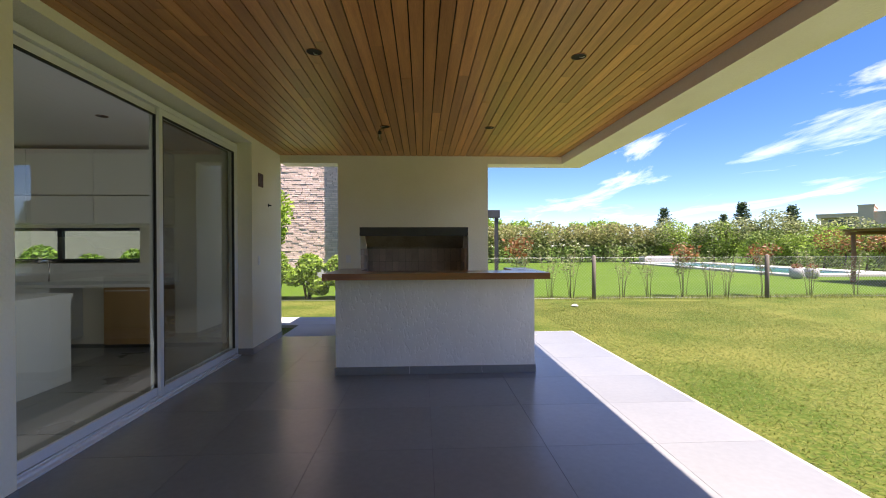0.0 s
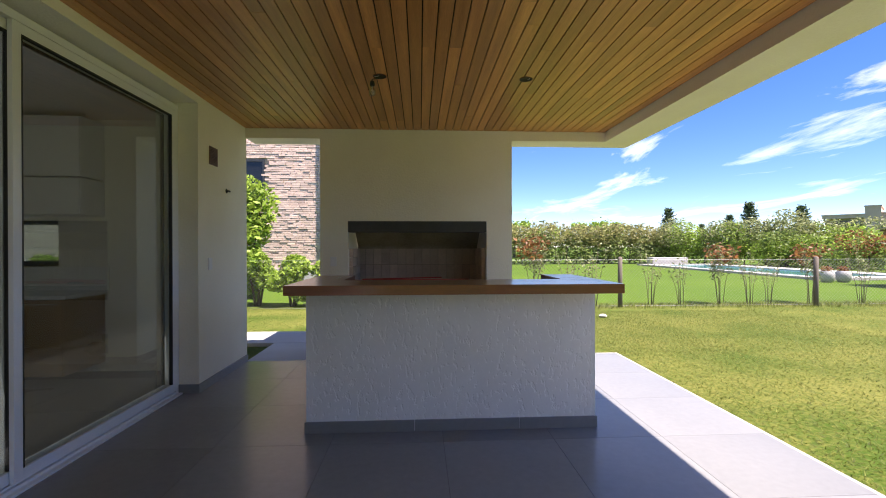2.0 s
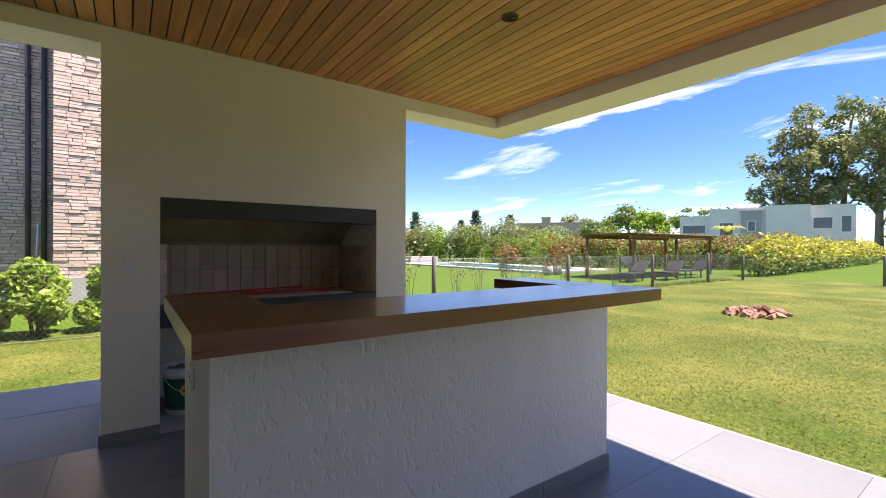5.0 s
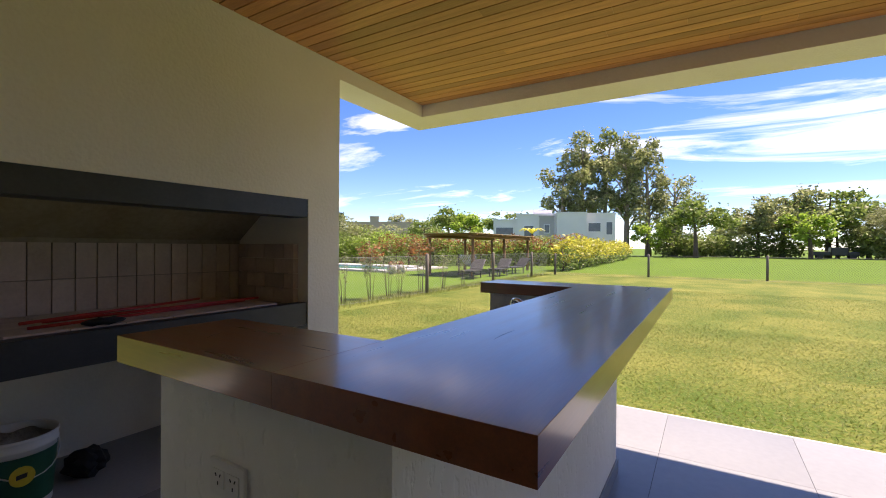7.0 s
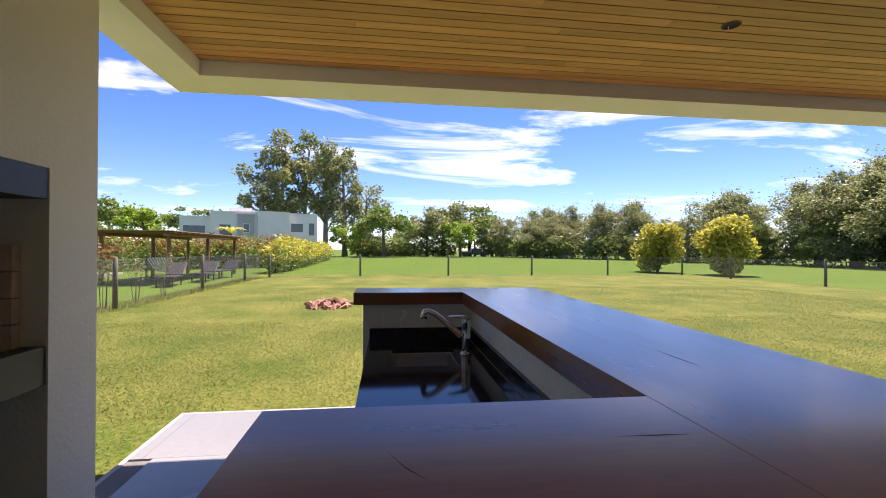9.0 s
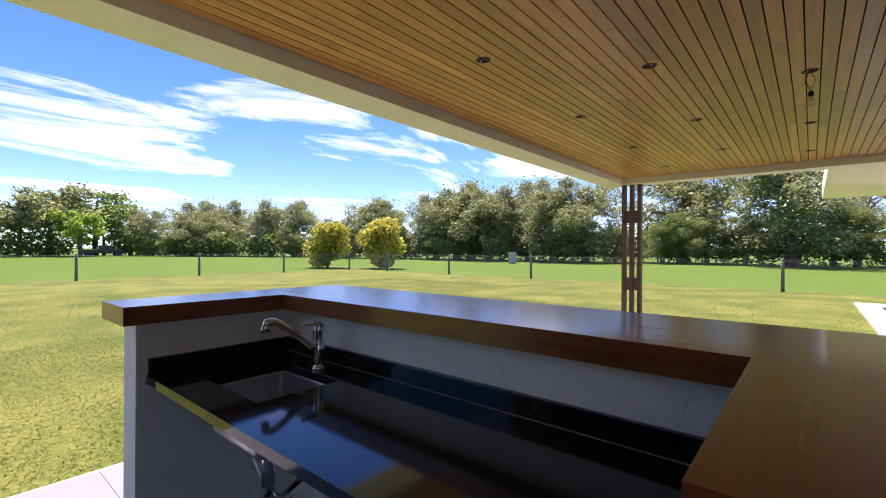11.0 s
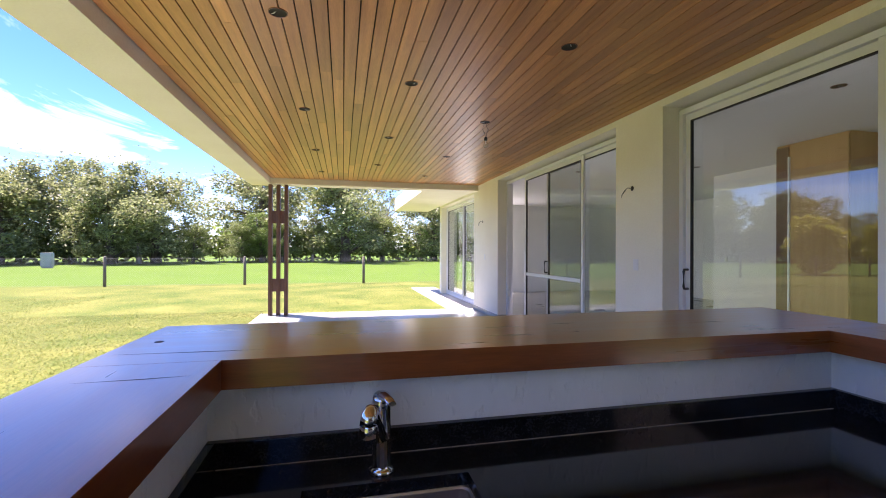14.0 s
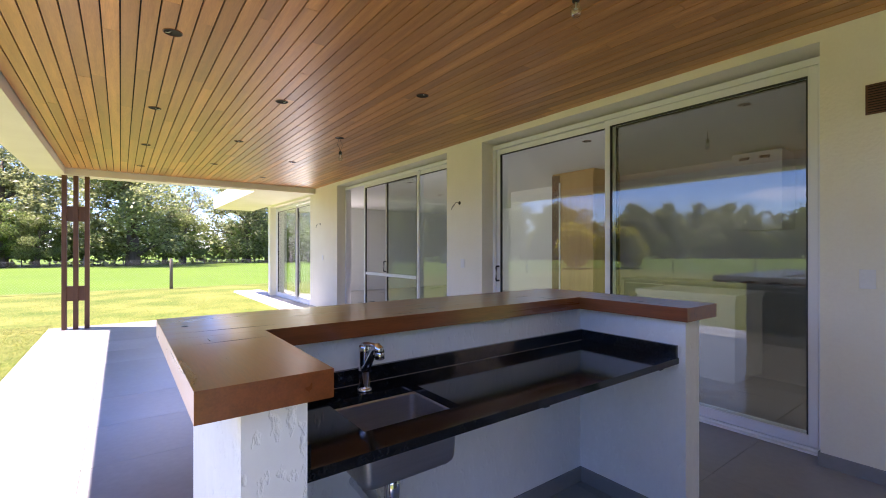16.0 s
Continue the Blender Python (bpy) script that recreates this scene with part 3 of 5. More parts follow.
# ---- skirting tiles ----
setting("baseboard_house", boxes((WX, WX + 0.012, 6.25, 7.405, 0, 0.085), (WX - 0.18, WX + 0.012, 6.238, 6.25, 0, 0.085), (WX, WX + 0.012, 2.25, 2.98, 0, 0.085),
        (WX - 0.18, WX, 2.98, 2.992, 0, 0.085), (WX - 0.18, WX, 2.238, 2.25, 0, 0.085), (WX, WX + 0.012, -3.15, -1.55, 0, 0.085), (WX - 0.18, WX, -1.55, -1.538, 0, 0.085), bevel=0.002),
        PORCELAIN, "grey porcelain skirting along the house wall", "baseboard")
setting("baseboard_grill", boxes((-1.152, -0.81, GY - 0.012, GY, 0, 0.085), (0.885, 1.212, GY - 0.012, GY, 0, 0.085), (-1.152, -1.14, GY, 8.45, 0, 0.085), (1.20, 1.212, GY, 8.45, 0, 0.085), bevel=0.002),
        PORCELAIN, "grey porcelain skirting on the grill wall", "baseboard")
skirt = [(-0.787, 0.02, 5.273, 5.285), (0.023, 0.81, 5.273, 5.285), (0.813, 1.407, 5.273, 5.285), (-0.787, -0.775, 5.285, 6.05), (1.395, 1.407, 5.285, 6.05),
         (-0.63, 1.25, 5.44, 5.452), (-0.63, -0.618, 5.452, 6.05), (1.238, 1.25, 5.452, 6.05)]
setting("baseboard_bar", boxes(*[(a, b, c, d, 0.0, 0.085) for a, b, c, d in skirt], bevel=0.002), PORCELAIN, "grey porcelain skirting round the bar", "baseboard")

# ---- sink counter in the bar ----
sink_top = thing("granite_counter", "polished black granite worktop with upstands inside the bar", "worktop", at=(0, 0, -0.02))
SX0, SX1, SY0, SY1 = 0.66, 1.025, 5.593, 5.892
bm = bmesh.new()
outer, inner = ((-0.63, 5.44), (1.25, 5.44), (1.25, 6.018), (-0.63, 6.018)), ((SX0, SY0), (SX1, SY0), (SX1, SY1), (SX0, SY1))
grid = {(n, z): [bm.verts.new((x, y, z)) for x, y in loop] for n, loop in (("o", outer), ("i", inner)) for z in (0.84, 0.87)}
for k in range(4):
    j = (k + 1) % 4
    bm.faces.new((grid["o", 0.87][k], grid["o", 0.87][j], grid["i", 0.87][j], grid["i", 0.87][k]))
    bm.faces.new((grid["o", 0.84][k], grid["i", 0.84][k], grid["i", 0.84][j], grid["o", 0.84][j]))
    bm.faces.new((grid["o", 0.84][k], grid["o", 0.84][j], grid["o", 0.87][j], grid["o", 0.87][k]))
    bm.faces.new((grid["i", 0.84][k], grid["i", 0.87][k], grid["i", 0.87][j], grid["i", 0.84][j]))
part("worktop", bm, GRANITE, sink_top)
part("upstand", boxes((-0.628, 1.248, 5.442, 5.462, 0.8705, 0.932), bevel=0.002), GRANITE, sink_top)
part("upstand", boxes((-0.628, -0.608, 5.4625, 6.014, 0.8705, 0.932), bevel=0.002), GRANITE, sink_top)
part("upstand", boxes((1.228, 1.248, 5.4625, 6.014, 0.8705, 0.932), bevel=0.002), GRANITE, sink_top)
part("seam", boxes((-0.606, 1.226, 5.462, 5.4635, 0.8702, 0.872)), CEMENT, sink_top, "pale sealant seam")
part("bracket", boxes((-0.55, -0.52, 5.452, 5.98, 0.815, 0.8395), (-0.55, -0.52, 5.452, 5.47, 0.60, 0.815)), BLACK_STEEL, sink_top)
part("bracket", boxes((0.30, 0.33, 5.452, 5.98, 0.815, 0.8395), (0.30, 0.33, 5.452, 5.47, 0.60, 0.815)), BLACK_STEEL, sink_top)

sink = thing("sink", "brushed stainless steel undermount sink", "sink", at=(0, 0, -0.02))
bm = bmesh.new()
rim = []
for z, inset, rad in ((0.839, -0.012, 0.030), (0.839, 0.001, 0.024), (0.836, 0.003, 0.024), (0.70, 0.009, 0.026), (0.686, 0.012, 0.028), (0.676, 0.020, 0.030), (0.671, 0.032, 0.032), (0.669, 0.07, 0.03)):
    loop = []
    x0, x1, y0, y1 = SX0 + inset, SX1 - inset, SY0 + inset, SY1 - inset
    for cx, cy, a0 in ((x1 - rad, y1 - rad, 0), (x0 + rad, y1 - rad, 90), (x0 + rad, y0 + rad, 180), (x1 - rad, y0 + rad, 270)):
        for k in range(7):
            a = radians(a0 + k * 15)
            loop.append(bm.verts.new((cx + rad * math.cos(a), cy + rad * math.sin(a), z)))
    rim.append(loop)
for level, (a, b) in enumerate(zip(rim, rim[1:])):
    for k in range(len(a)):
        f = bm.faces.new((a[k], a[(k + 1) % len(a)], b[(k + 1) % len(a)], b[k]))
        f.smooth = level > 1
bm.faces.new(rim[-1]).smooth = True
for e in bm.edges:
    if len(e.link_faces) == 2 and not all(f.smooth for f in e.link_faces):
        e.smooth = False
bowl = part("bowl", bm, STEEL, sink)
sol = bowl.modifiers.new("thickness", "SOLIDIFY")
sol.thickness, sol.offset = 0.0025, 1.0
bm = bmesh.new()
lathe(bm, [(0.0, 0.672), (0.03, 0.672), (0.042, 0.675), (0.045, 0.6715)], (0.843, 5.742, 0), 20)
part("drain", bm, CHROME, sink)
bm = bmesh.new()
tube(bm, [(0.85, 5.75, 0.668), (0.85, 5.75, 0.50)], 0.028, 12)
tube(bm, [(0.85, 5.75, 0.56), (0.85, 5.75, 0.46), (0.85, 5.70, 0.42), (0.85, 5.62, 0.46), (0.85, 5.5, 0.48), (0.85, 5.44, 0.48)], 0.02, 10)
part("waste_pipe", bm, CHROME, sink, "chrome waste trap")
bm = bmesh.new()
hose = [(0.985 - 0.010 * k, 5.775 - 0.002 * k, 0.672 - 0.0145 * k) for k in range(14)]
tube(bm, hose, [0.0135 + 0.0025 * (k % 2) for k in range(14)], 10)
part("supply_hose", bm, STEEL, sink, "braided steel hose")

tap = thing("faucet", "chrome single-lever mixer tap with a swung spout", "faucet", at=(-0.007, 0, -0.02))
bm = bmesh.new()
lathe(bm, [(0.0, 0.87), (0.029, 0.87), (0.0295, 0.874), (0.027, 0.879), (0.0225, 0.882), (0.0215, 0.888), (0.0215, 0.945), (0.0222, 0.947), (0.0222, 0.949), (0.0215, 0.951),
           (0.0215, 1.012), (0.0222, 1.014), (0.0222, 1.036), (0.0195, 1.043), (0.0, 1.045)], (0.861, 5.545, 0), 24)
part("body", bm, CHROME, tap)
bm = bmesh.new()
tube(bm, [(0.861, 5.545, 0.948), (0.867, 5.575, 0.963), (0.88, 5.637, 1.018), (0.891, 5.690, 1.059), (0.897, 5.718, 1.071), (0.901, 5.738, 1.068), (0.902, 5.744, 1.056)], [0.018, 0.0155, 0.0135, 0.0135, 0.0145, 0.016, 0.0165], 12)
part("spout", bm, CHROME, tap)
bm = bmesh.new()
lathe(bm, [(0.0155, 1.058), (0.0165, 1.055), (0.0165, 1.036), (0.013, 1.034), (0.0, 1.036)], (0.902, 5.744, 0), 16)
part("aerator", bm, CHROME, tap)
bm = bmesh.new()
tube(bm, [(0.861, 5.545, 1.042), (0.858, 5.566, 1.049), (0.852, 5.596, 1.054), (0.846, 5.632, 1.056)], [0.0185, 0.016, 0.012, 0.009], 10)
for v in bm.verts:
    v.co.z = 1.049 + (v.co.z - 1.049) * 0.55
part("lever", bm, CHROME, tap)

# small black socket hole cover and worn cuts in the bar top
cap = thing("cable_grommet", "small black cable hole in the bar top", "cable hole")
bm = bmesh.new()
lathe(bm, [(0.0, 1.1130), (0.010, 1.1130), (0.012, 1.1121)], (1.418, 5.255, 0), 16)
part("cap", bm, RUBBER, cap)
for x, y, ln, ang in ((1.33, 5.62, 0.20, 3), (1.30, 5.40, 0.34, -2), (-0.3, 5.28, 0.16, 1), (-0.68, 5.58, 0.10, 88), (0.25, 5.35, 0.05, 20), (-0.72, 5.9, 0.08, 30)):
    crack = bmesh.new()
    dx, dy = 0.5 * ln * math.cos(radians(ang)), 0.5 * ln * math.sin(radians(ang))
    tube(crack, [(x - dx, y - dy, 1.1119), (x - 0.2 * dx, y - 0.1 * dy + 0.003, 1.1121), (x + dx, y + dy, 1.1119)], [0.0002, 0.0007, 0.0002], 4)
    part("surface_crack", crack, RUBBER, slab, "fine dark drying crack")

outlet = thing("power_socket", "white double power socket on the bar side wall", "socket")
part("plate", boxes((-0.786, -0.7755, 5.681, 5.808, 0.770, 0.853), bevel=0.003), PLASTIC_WHITE, outlet)
for y in (5.717, 5.772):
    part("insert", boxes((-0.7885, -0.786, y - 0.021, y + 0.021, 0.791, 0.832)), PLASTIC_WHITE, outlet)
    for dy, z, lean in ((-0.008, 0.820, 30), (0.008, 0.820, -30), (0.0, 0.802, 0)):
        bm = boxes((-0.0006, 0.0006, -0.0012, 0.0012, -0.004, 0.004))
        bm.transform(Matrix.Translation((-0.7891, y + dy, z)) @ Matrix.Rotation(radians(lean), 4, "X"))
        part("slot", bm, RUBBER, outlet)

frame_box = thing("wall_socket_box", "open black-framed socket box in the wood store wall", "socket box")
part("frame", boxes((0.879, 0.8845, 7.795, 7.805, 0.355, 0.415), (0.879, 0.8845, 7.885, 7.895, 0.355, 0.415), (0.879, 0.8845, 7.805, 7.885, 0.405, 0.415), (0.879, 0.8845, 7.805, 7.885, 0.355, 0.365), bevel=0.001), BLACK_STEEL, frame_box)
part("insert", boxes((0.8815, 0.8846, 7.806, 7.884, 0.366, 0.404)), PLASTIC_WHITE, frame_box)


def wall_switch(name, label, plane, a, z, face, category="switch"):
    """A white cover plate with two rockers; face 'x' on the house wall, 'y' on the grill wall."""
    root = thing(name, label, category, "wall plates")
    def slabs(d0, d1, u0, u1, z0, z1):
        if face == "x":
            return (plane + d0, plane + d1, a + u0, a + u1, z + z0, z + z1)
        return (a + u0, a + u1, plane - d1, plane - d0, z + z0, z + z1)
    part("plate", boxes(slabs(0.0005, 0.009, -0.037, 0.037, -0.058, 0.058), bevel=0.003), PLASTIC_WHITE, root)
    part("rocker", boxes(slabs(0.0095, 0.013, -0.021, 0.021, 0.003, 0.030), bevel=0.002), PLASTIC_WHITE, root)
    part("rocker", boxes(slabs(0.0095, 0.013, -0.021, 0.021, -0.030, -0.003), bevel=0.002), PLASTIC_WHITE, root)
    return root


wall_switch("light_switch", "white light switch on the cream house wall", WX, 6.473, 1.21, "x")
wall_switch("light_switch", "white light switch on the pier between the doors", WX, 2.60, 1.21, "x")
wall_switch("light_switch", "white light switch on the far pier", WX, -2.35, 1.21, "x")
wall_switch("wall_socket", "white socket plate on the kitchen side wall", -6.1, -0.26, 1.21, "x", "socket")
wall_switch("wall_socket", "white socket plate on the grill wall", GY, -0.98, 1.20, "y", "socket")

vent = thing("wall_vent", "brown slatted ventilation grille on the house wall", "vent")
part("frame", boxes((WX, WX + 0.008, 6.465, 6.475, 2.20, 2.38), (WX, WX + 0.008, 6.625, 6.635, 2.20, 2.38), (WX, WX + 0.008, 6.475, 6.625, 2.37, 2.38), (WX, WX + 0.008, 6.475, 6.625, 2.20, 2.21)), POST_WOOD, vent)
# near-black sheet gives the shade behind the slats
part("backing", boxes((WX + 0.0005, WX + 0.002, 6.475, 6.625, 2.21, 2.37)), HOLE_SHADE, vent)
slat_bm = boxes((0.002, 0.010, 6.475, 6.625, -0.0035, 0.0035))
slat = mesh_of("slat", slat_bm, POST_WOOD)
for k in range(10):
    piece("slat", slat, vent, (WX, 0, 2.22 + 0.0155 * k))

for label, y, z, curl in (("loose lamp wires from the pier wall", 2.535, 2.01, 1), ("loose lamp wires from the far pier", -2.5, 1.97, 1), ("capped wire stub on the cream house wall", 6.85, 1.98, 0)):
    w = thing("wire_stub", label, "wire", "unfitted wall lamps")
    # the wire hole's shade is a near-black disc on the wall
    bm = bmesh.new()
    lathe(bm, [(0.0, 0.0), (0.024, 0.0), (0.026, 0.002), (0.0, 0.003)], (0, 0, 0), 14)
    bm.transform(Matrix.Translation((WX + 0.001, y, z)) @ Matrix.Rotation(radians(90), 4, "Y"))
    part("box_hole", bm, HOLE_SHADE, w)
    if curl:
        for s in (0, 1):
            bm = bmesh.new()
            tube(bm, [(WX, y, z), (WX + 0.05, y - 0.01 - 0.01 * s, z + 0.005), (WX + 0.07, y - 0.03, z - 0.02 - 0.01 * s), (WX + 0.075, y - 0.06 + 0.01 * s, z - 0.05), (WX + 0.06, y - 0.10, z - 0.085 + 0.02 * s)], 0.0035, 6)
            part("wire", bm, RUBBER, w)
    else:
        bm = bmesh.new()
        tube(bm, [(WX, y, z), (WX + 0.03, y, z), (WX + 0.04, y, z - 0.01)], 0.009, 8)
        part("wire", bm, RUBBER, w)

# ---- ceiling cut-outs for downlights ----
spots = [(x, y) for y in (3.745, 1.87, -0.01, -1.84) for x in (1.333, -0.615)] + [(0.37, y) for y in (2.81, 0.93, -0.93)] + [(0.967, 5.705), (-0.27, 5.70)]
first = thing("ceiling_cutout", "round downlight hole in the ceiling, shown by a dark disc", "ceiling hole", "downlight holes")
# no real hole: its dark inside is a near-black disc under the ceiling
bm = bmesh.new()
lathe(bm, [(0.0, 0.0), (0.052, 0.0), (0.0535, -0.001), (0.0535, 0.003)], (0, 0, 0), 24)
part("opening", bm, HOLE_SHADE, first)
bm = bmesh.new()
lathe(bm, [(0.052, -0.0008), (0.055, -0.0025), (0.058, -0.0015), (0.0585, 0.002)], (0, 0, 0), 24)
part("rim", bm, BAR_WOOD, first)
bm = bmesh.new()
tube(bm, [(0.01, 0.01, 0.002), (0.025, 0.0, -0.006), (0.04, -0.015, -0.002)], 0.003, 6)
part("cable_end", bm, STEEL, first)
first.matrix_basis = pose(*spots[0], 2.7985)
indoor_spots = [(-3.27, 3.62), (-3.27, 5.4), (-3.27, 1.2), (-3.27, -0.7), (-5.0, 0.2), (-5.0, -2.0)]
for x, y in spots[1:] + indoor_spots:
    copy_thing(first, pose(x, y, 2.7985, 0, 0, (x * 97 + y * 41) % 360))


def hanging_bulb(hole, at, label, loop):
    """Bare clear bulb in a black holder, on twin wires out of a ceiling hole."""
    root = thing("hanging_bulb", label, "light bulb", "bare bulbs")
    hx, hy = hole
    x, y, z = at
    for side in (-1, 1):
        bm = bmesh.new()
        drop = 2.798 - z
        tube(bm, [(hx + 0.01 * side, hy, 2.80), (hx + side * loop * 0.5, hy + 0.006 * side, 2.798 - 0.25 * drop), (0.5 * (hx + x) + side * loop, 0.5 * (hy + y), 2.798 - 0.5 * drop),
                  (x + side * loop * 0.3, y, 2.798 - 0.78 * drop), (x + 0.004 * side, y, z)], 0.0025, 6)
        part("wire", bm, RUBBER, root)
    bm = bmesh.new()
    lathe(bm, [(0.0, 0.0), (0.014, -0.002), (0.019, -0.012), (0.02, -0.035), (0.017, -0.042), (0.0, -0.042)], (x, y, z), 16)
    part("socket", bm, RUBBER, root, "black bulb holder")
    bm = bmesh.new()
    lathe(bm, [(0.013, -0.040), (0.016, -0.052), (0.026, -0.072), (0.030, -0.090), (0.027, -0.108), (0.016, -0.121), (0.0, -0.125)], (x, y, z), 18)
    part("bulb", bm, BULB_GLASS, root, "clear glass bulb, unlit")
    bm = bmesh.new()
    lathe(bm, [(0.0, -0.042), (0.005, -0.044), (0.004, -0.07), (0.010, -0.078), (0.0, -0.080)], (x, y, z), 10)
    part("filament_stem", bm, PLASTIC_WHITE, root, "pale glass filament stem")
    return root


hanging_bulb((-0.615, 1.87), (-0.62, 1.88, 2.63), "bare bulb hanging on looped wires from a ceiling hole", 0.035)
hanging_bulb((-4.0, 4.77), (-4.0, 4.77, 2.70), "bare bulb on a short wire under the kitchen ceiling", 0.01)
hanging_bulb((-0.27, 5.70), (-0.325, 5.635, 2.735), "bare bulb hanging close under the board ceiling", 0.01)

# ---- grill ----
grill = thing("grill_hearth", "built-in barbecue hearth with black steel beams and firebrick lining", "barbecue")
part("upper_beam", boxes((-0.81, 0.885, GY + 0.004, GY + 0.10, 1.555, 1.69), bevel=0.003), BLACK_STEEL, grill, "black steel lintel")
part("lintel_flange", boxes((-0.81, 0.885, GY + 0.10, GY + 0.20, 1.555, 1.565)), BLACK_STEEL, grill)
part("lower_beam", boxes((-0.81, 0.885, GY + 0.01, GY + 0.02, 0.755, 0.92), bevel=0.001), BLACK_STEEL, grill, "black steel channel beam")
part("beam_flange", boxes((-0.81, 0.885, GY + 0.0205, GY + 0.10, 0.755, 0.765)), BLACK_STEEL, grill)
part("beam_flange", boxes((-0.81, 0.885, GY + 0.0205, GY + 0.10, 0.91, 0.92)), BLACK_STEEL, grill)
part("hearth_slab", boxes((-0.805, 0.88, GY + 0.105, 8.295, 0.76, 0.905)), SOOT, grill)
bm = bmesh.new()
hood = [bm.verts.new(p) for p in ((-0.80, 8.22, 1.36), (0.875, 8.22, 1.36), (0.875, GY + 0.35, 1.72), (-0.80, GY + 0.35, 1.72),
                                  (-0.80, 8.28, 1.36), (0.875, 8.28, 1.36), (0.875, GY + 0.40, 1.74), (-0.80, GY + 0.40, 1.74))]
for q in ((0, 1, 2, 3), (4, 7, 6, 5), (0, 3, 7, 4), (1, 5, 6, 2), (3, 2, 6, 7), (0, 4, 5, 1)):
    bm.faces.new([hood[i] for i in q])
box(bm, -0.80, 0.875, GY + 0.16, GY + 0.40, 1.74, 1.80)
part("smoke_hood", bm, SOOT, grill, "smoke-stained sloped hood")
brick_w, brick_h = 0.113, 0.225
fb = mesh_of("firebrick", boxes((0.003, brick_w - 0.003, 0, 0.05, 0.003, brick_h - 0.003), bevel=0.002), FIRE_BRICK)
for row in range(2):
    for k in range(15):
        x = -0.81 + k * brick_w
        piece("firebrick", fb, grill, (x, 8.17, 0.905 + row * brick_h))
sb = mesh_of("firebrick", boxes((0, 0.045, 0.002, 0.221, 0.002, 0.110), bevel=0.002), FIRE_BRICK)
sh = mesh_of("firebrick", boxes((0, 0.045, 0.002, 0.109, 0.002, 0.110), bevel=0.002), FIRE_BRICK)
for row in range(4):
    runs = ((sb, 0.0), (sb, 0.224), (sb, 0.448)) if row % 2 == 0 else ((sh, 0.0), (sb, 0.112), (sb, 0.336), (sh, 0.560))
    for mesh, along in runs:
        for x in (-0.808, 0.838):
            piece("firebrick", mesh, grill, (x, GY + 0.105 + along, 0.906 + row * 0.113))
hb = mesh_of("hearth_tile", boxes((0.003, 0.237, 0.003, 0.112, 0, 0.022), bevel=0.002), FIRE_BRICK)
for i in range(6):
    for k in range(6):
        piece("hearth_tile", hb, grill, (-0.755 + 0.24 * i + 0.02, GY + 0.11 + 0.115 * k, 0.906))
part("mortar_back", boxes((-0.80, 0.875, 8.19, 8.28, 0.906, 1.40)), SOOT, grill)
setting("floor_under_grill", boxes((-0.81, 0.885, GY, 8.30, -0.1, -0.003)), GROUT, "grey floor of the wood store under the hearth", "floor")
for k, (x0, y0, x1, y1) in enumerate(((-0.62, 7.60, 0.62, 7.75), (-0.55, 7.66, 0.70, 7.70), (-0.66, 7.56, 0.35, 7.86))):
    rod = thing("fire_iron", "red painted iron rod lying on the hearth", "fire iron", "red rods")
    bm = bmesh.new()
    zz = 0.937 + 0.016 * k
    tube(bm, [(x0, y0, zz), (0.5 * (x0 + x1), 0.5 * (y0 + y1), zz), (x1, y1, zz)], 0.008, 8)
    part("rod", bm, RED_IRON, rod)
glove = thing("work_glove", "black cloth glove lying on the hearth", "glove")
bm = bmesh.new()
bmesh.ops.create_uvsphere(bm, u_segments=14, v_segments=8, radius=1.0)
for v in bm.verts:
    v.co = Vector((-0.35 + v.co.x * 0.10, 7.50 + v.co.y * 0.045, 0.945 + v.co.z * 0.018 + 0.006 * math.sin(9 * v.co.x) * math.cos(7 * v.co.y)))
part("fabric", bm, CLOTH, glove)

bucket = thing("paint_bucket", "white plastic paint bucket with a green label and dried cement", "bucket", at=(-0.57, 7.83, 0))
bm = bmesh.new()
lathe(bm, [(0.0, 0.004), (0.155, 0.004), (0.160, 0.0), (0.165, 0.01), (0.188, 0.36), (0.196, 0.362), (0.196, 0.375), (0.190, 0.38), (0.194, 0.41), (0.199, 0.415), (0.199, 0.428), (0.192, 0.43), (0.186, 0.42), (0.160, 0.03), (0.0, 0.03)], (0, 0, 0), 32)
part("shell", bm, PLASTIC_WHITE, bucket)
bm = bmesh.new()
lathe(bm, [(0.1685, 0.05), (0.1885, 0.335)], (0, 0, 0), 32)
part("label", bm, GREEN_LABEL, bucket, "dark green printed label")
bm = bmesh.new()
bmesh.ops.create_circle(bm, cap_ends=True, segments=24, radius=0.055)
bm.transform(Matrix.Translation((-0.055, -0.1785, 0.23)) @ Matrix.Rotation(radians(-17), 4, "Z") @ Matrix.Rotation(radians(87), 4, "X"))
part("badge", bm, YELLOW_LABEL, bucket, "yellow round badge")
part("badge_bar", boxes((-0.085, -0.03, -0.1845, -0.1825, 0.22, 0.245)), RUBBER, bucket, "dark printed bar")
bm = bmesh.new()
bmesh.ops.create_grid(bm, x_segments=16, y_segments=16, size=0.18)
bm.verts.ensure_lookup_table()
for v in list(bm.verts):
    r = math.hypot(v.co.x, v.co.y)
    if r > 0.178:
        v.co.x, v.co.y = v.co.x * 0.178 / r, v.co.y * 0.178 / r
    v.co.z = 0.385 + 0.028 * noise.noise(Vector((v.co.x * 14, v.co.y * 14, 1.0))) + 0.03 * max(0, 1 - r / 0.12)
part("cement", bm, CEMENT, bucket, "lumpy dried cement")
bm = bmesh.new()
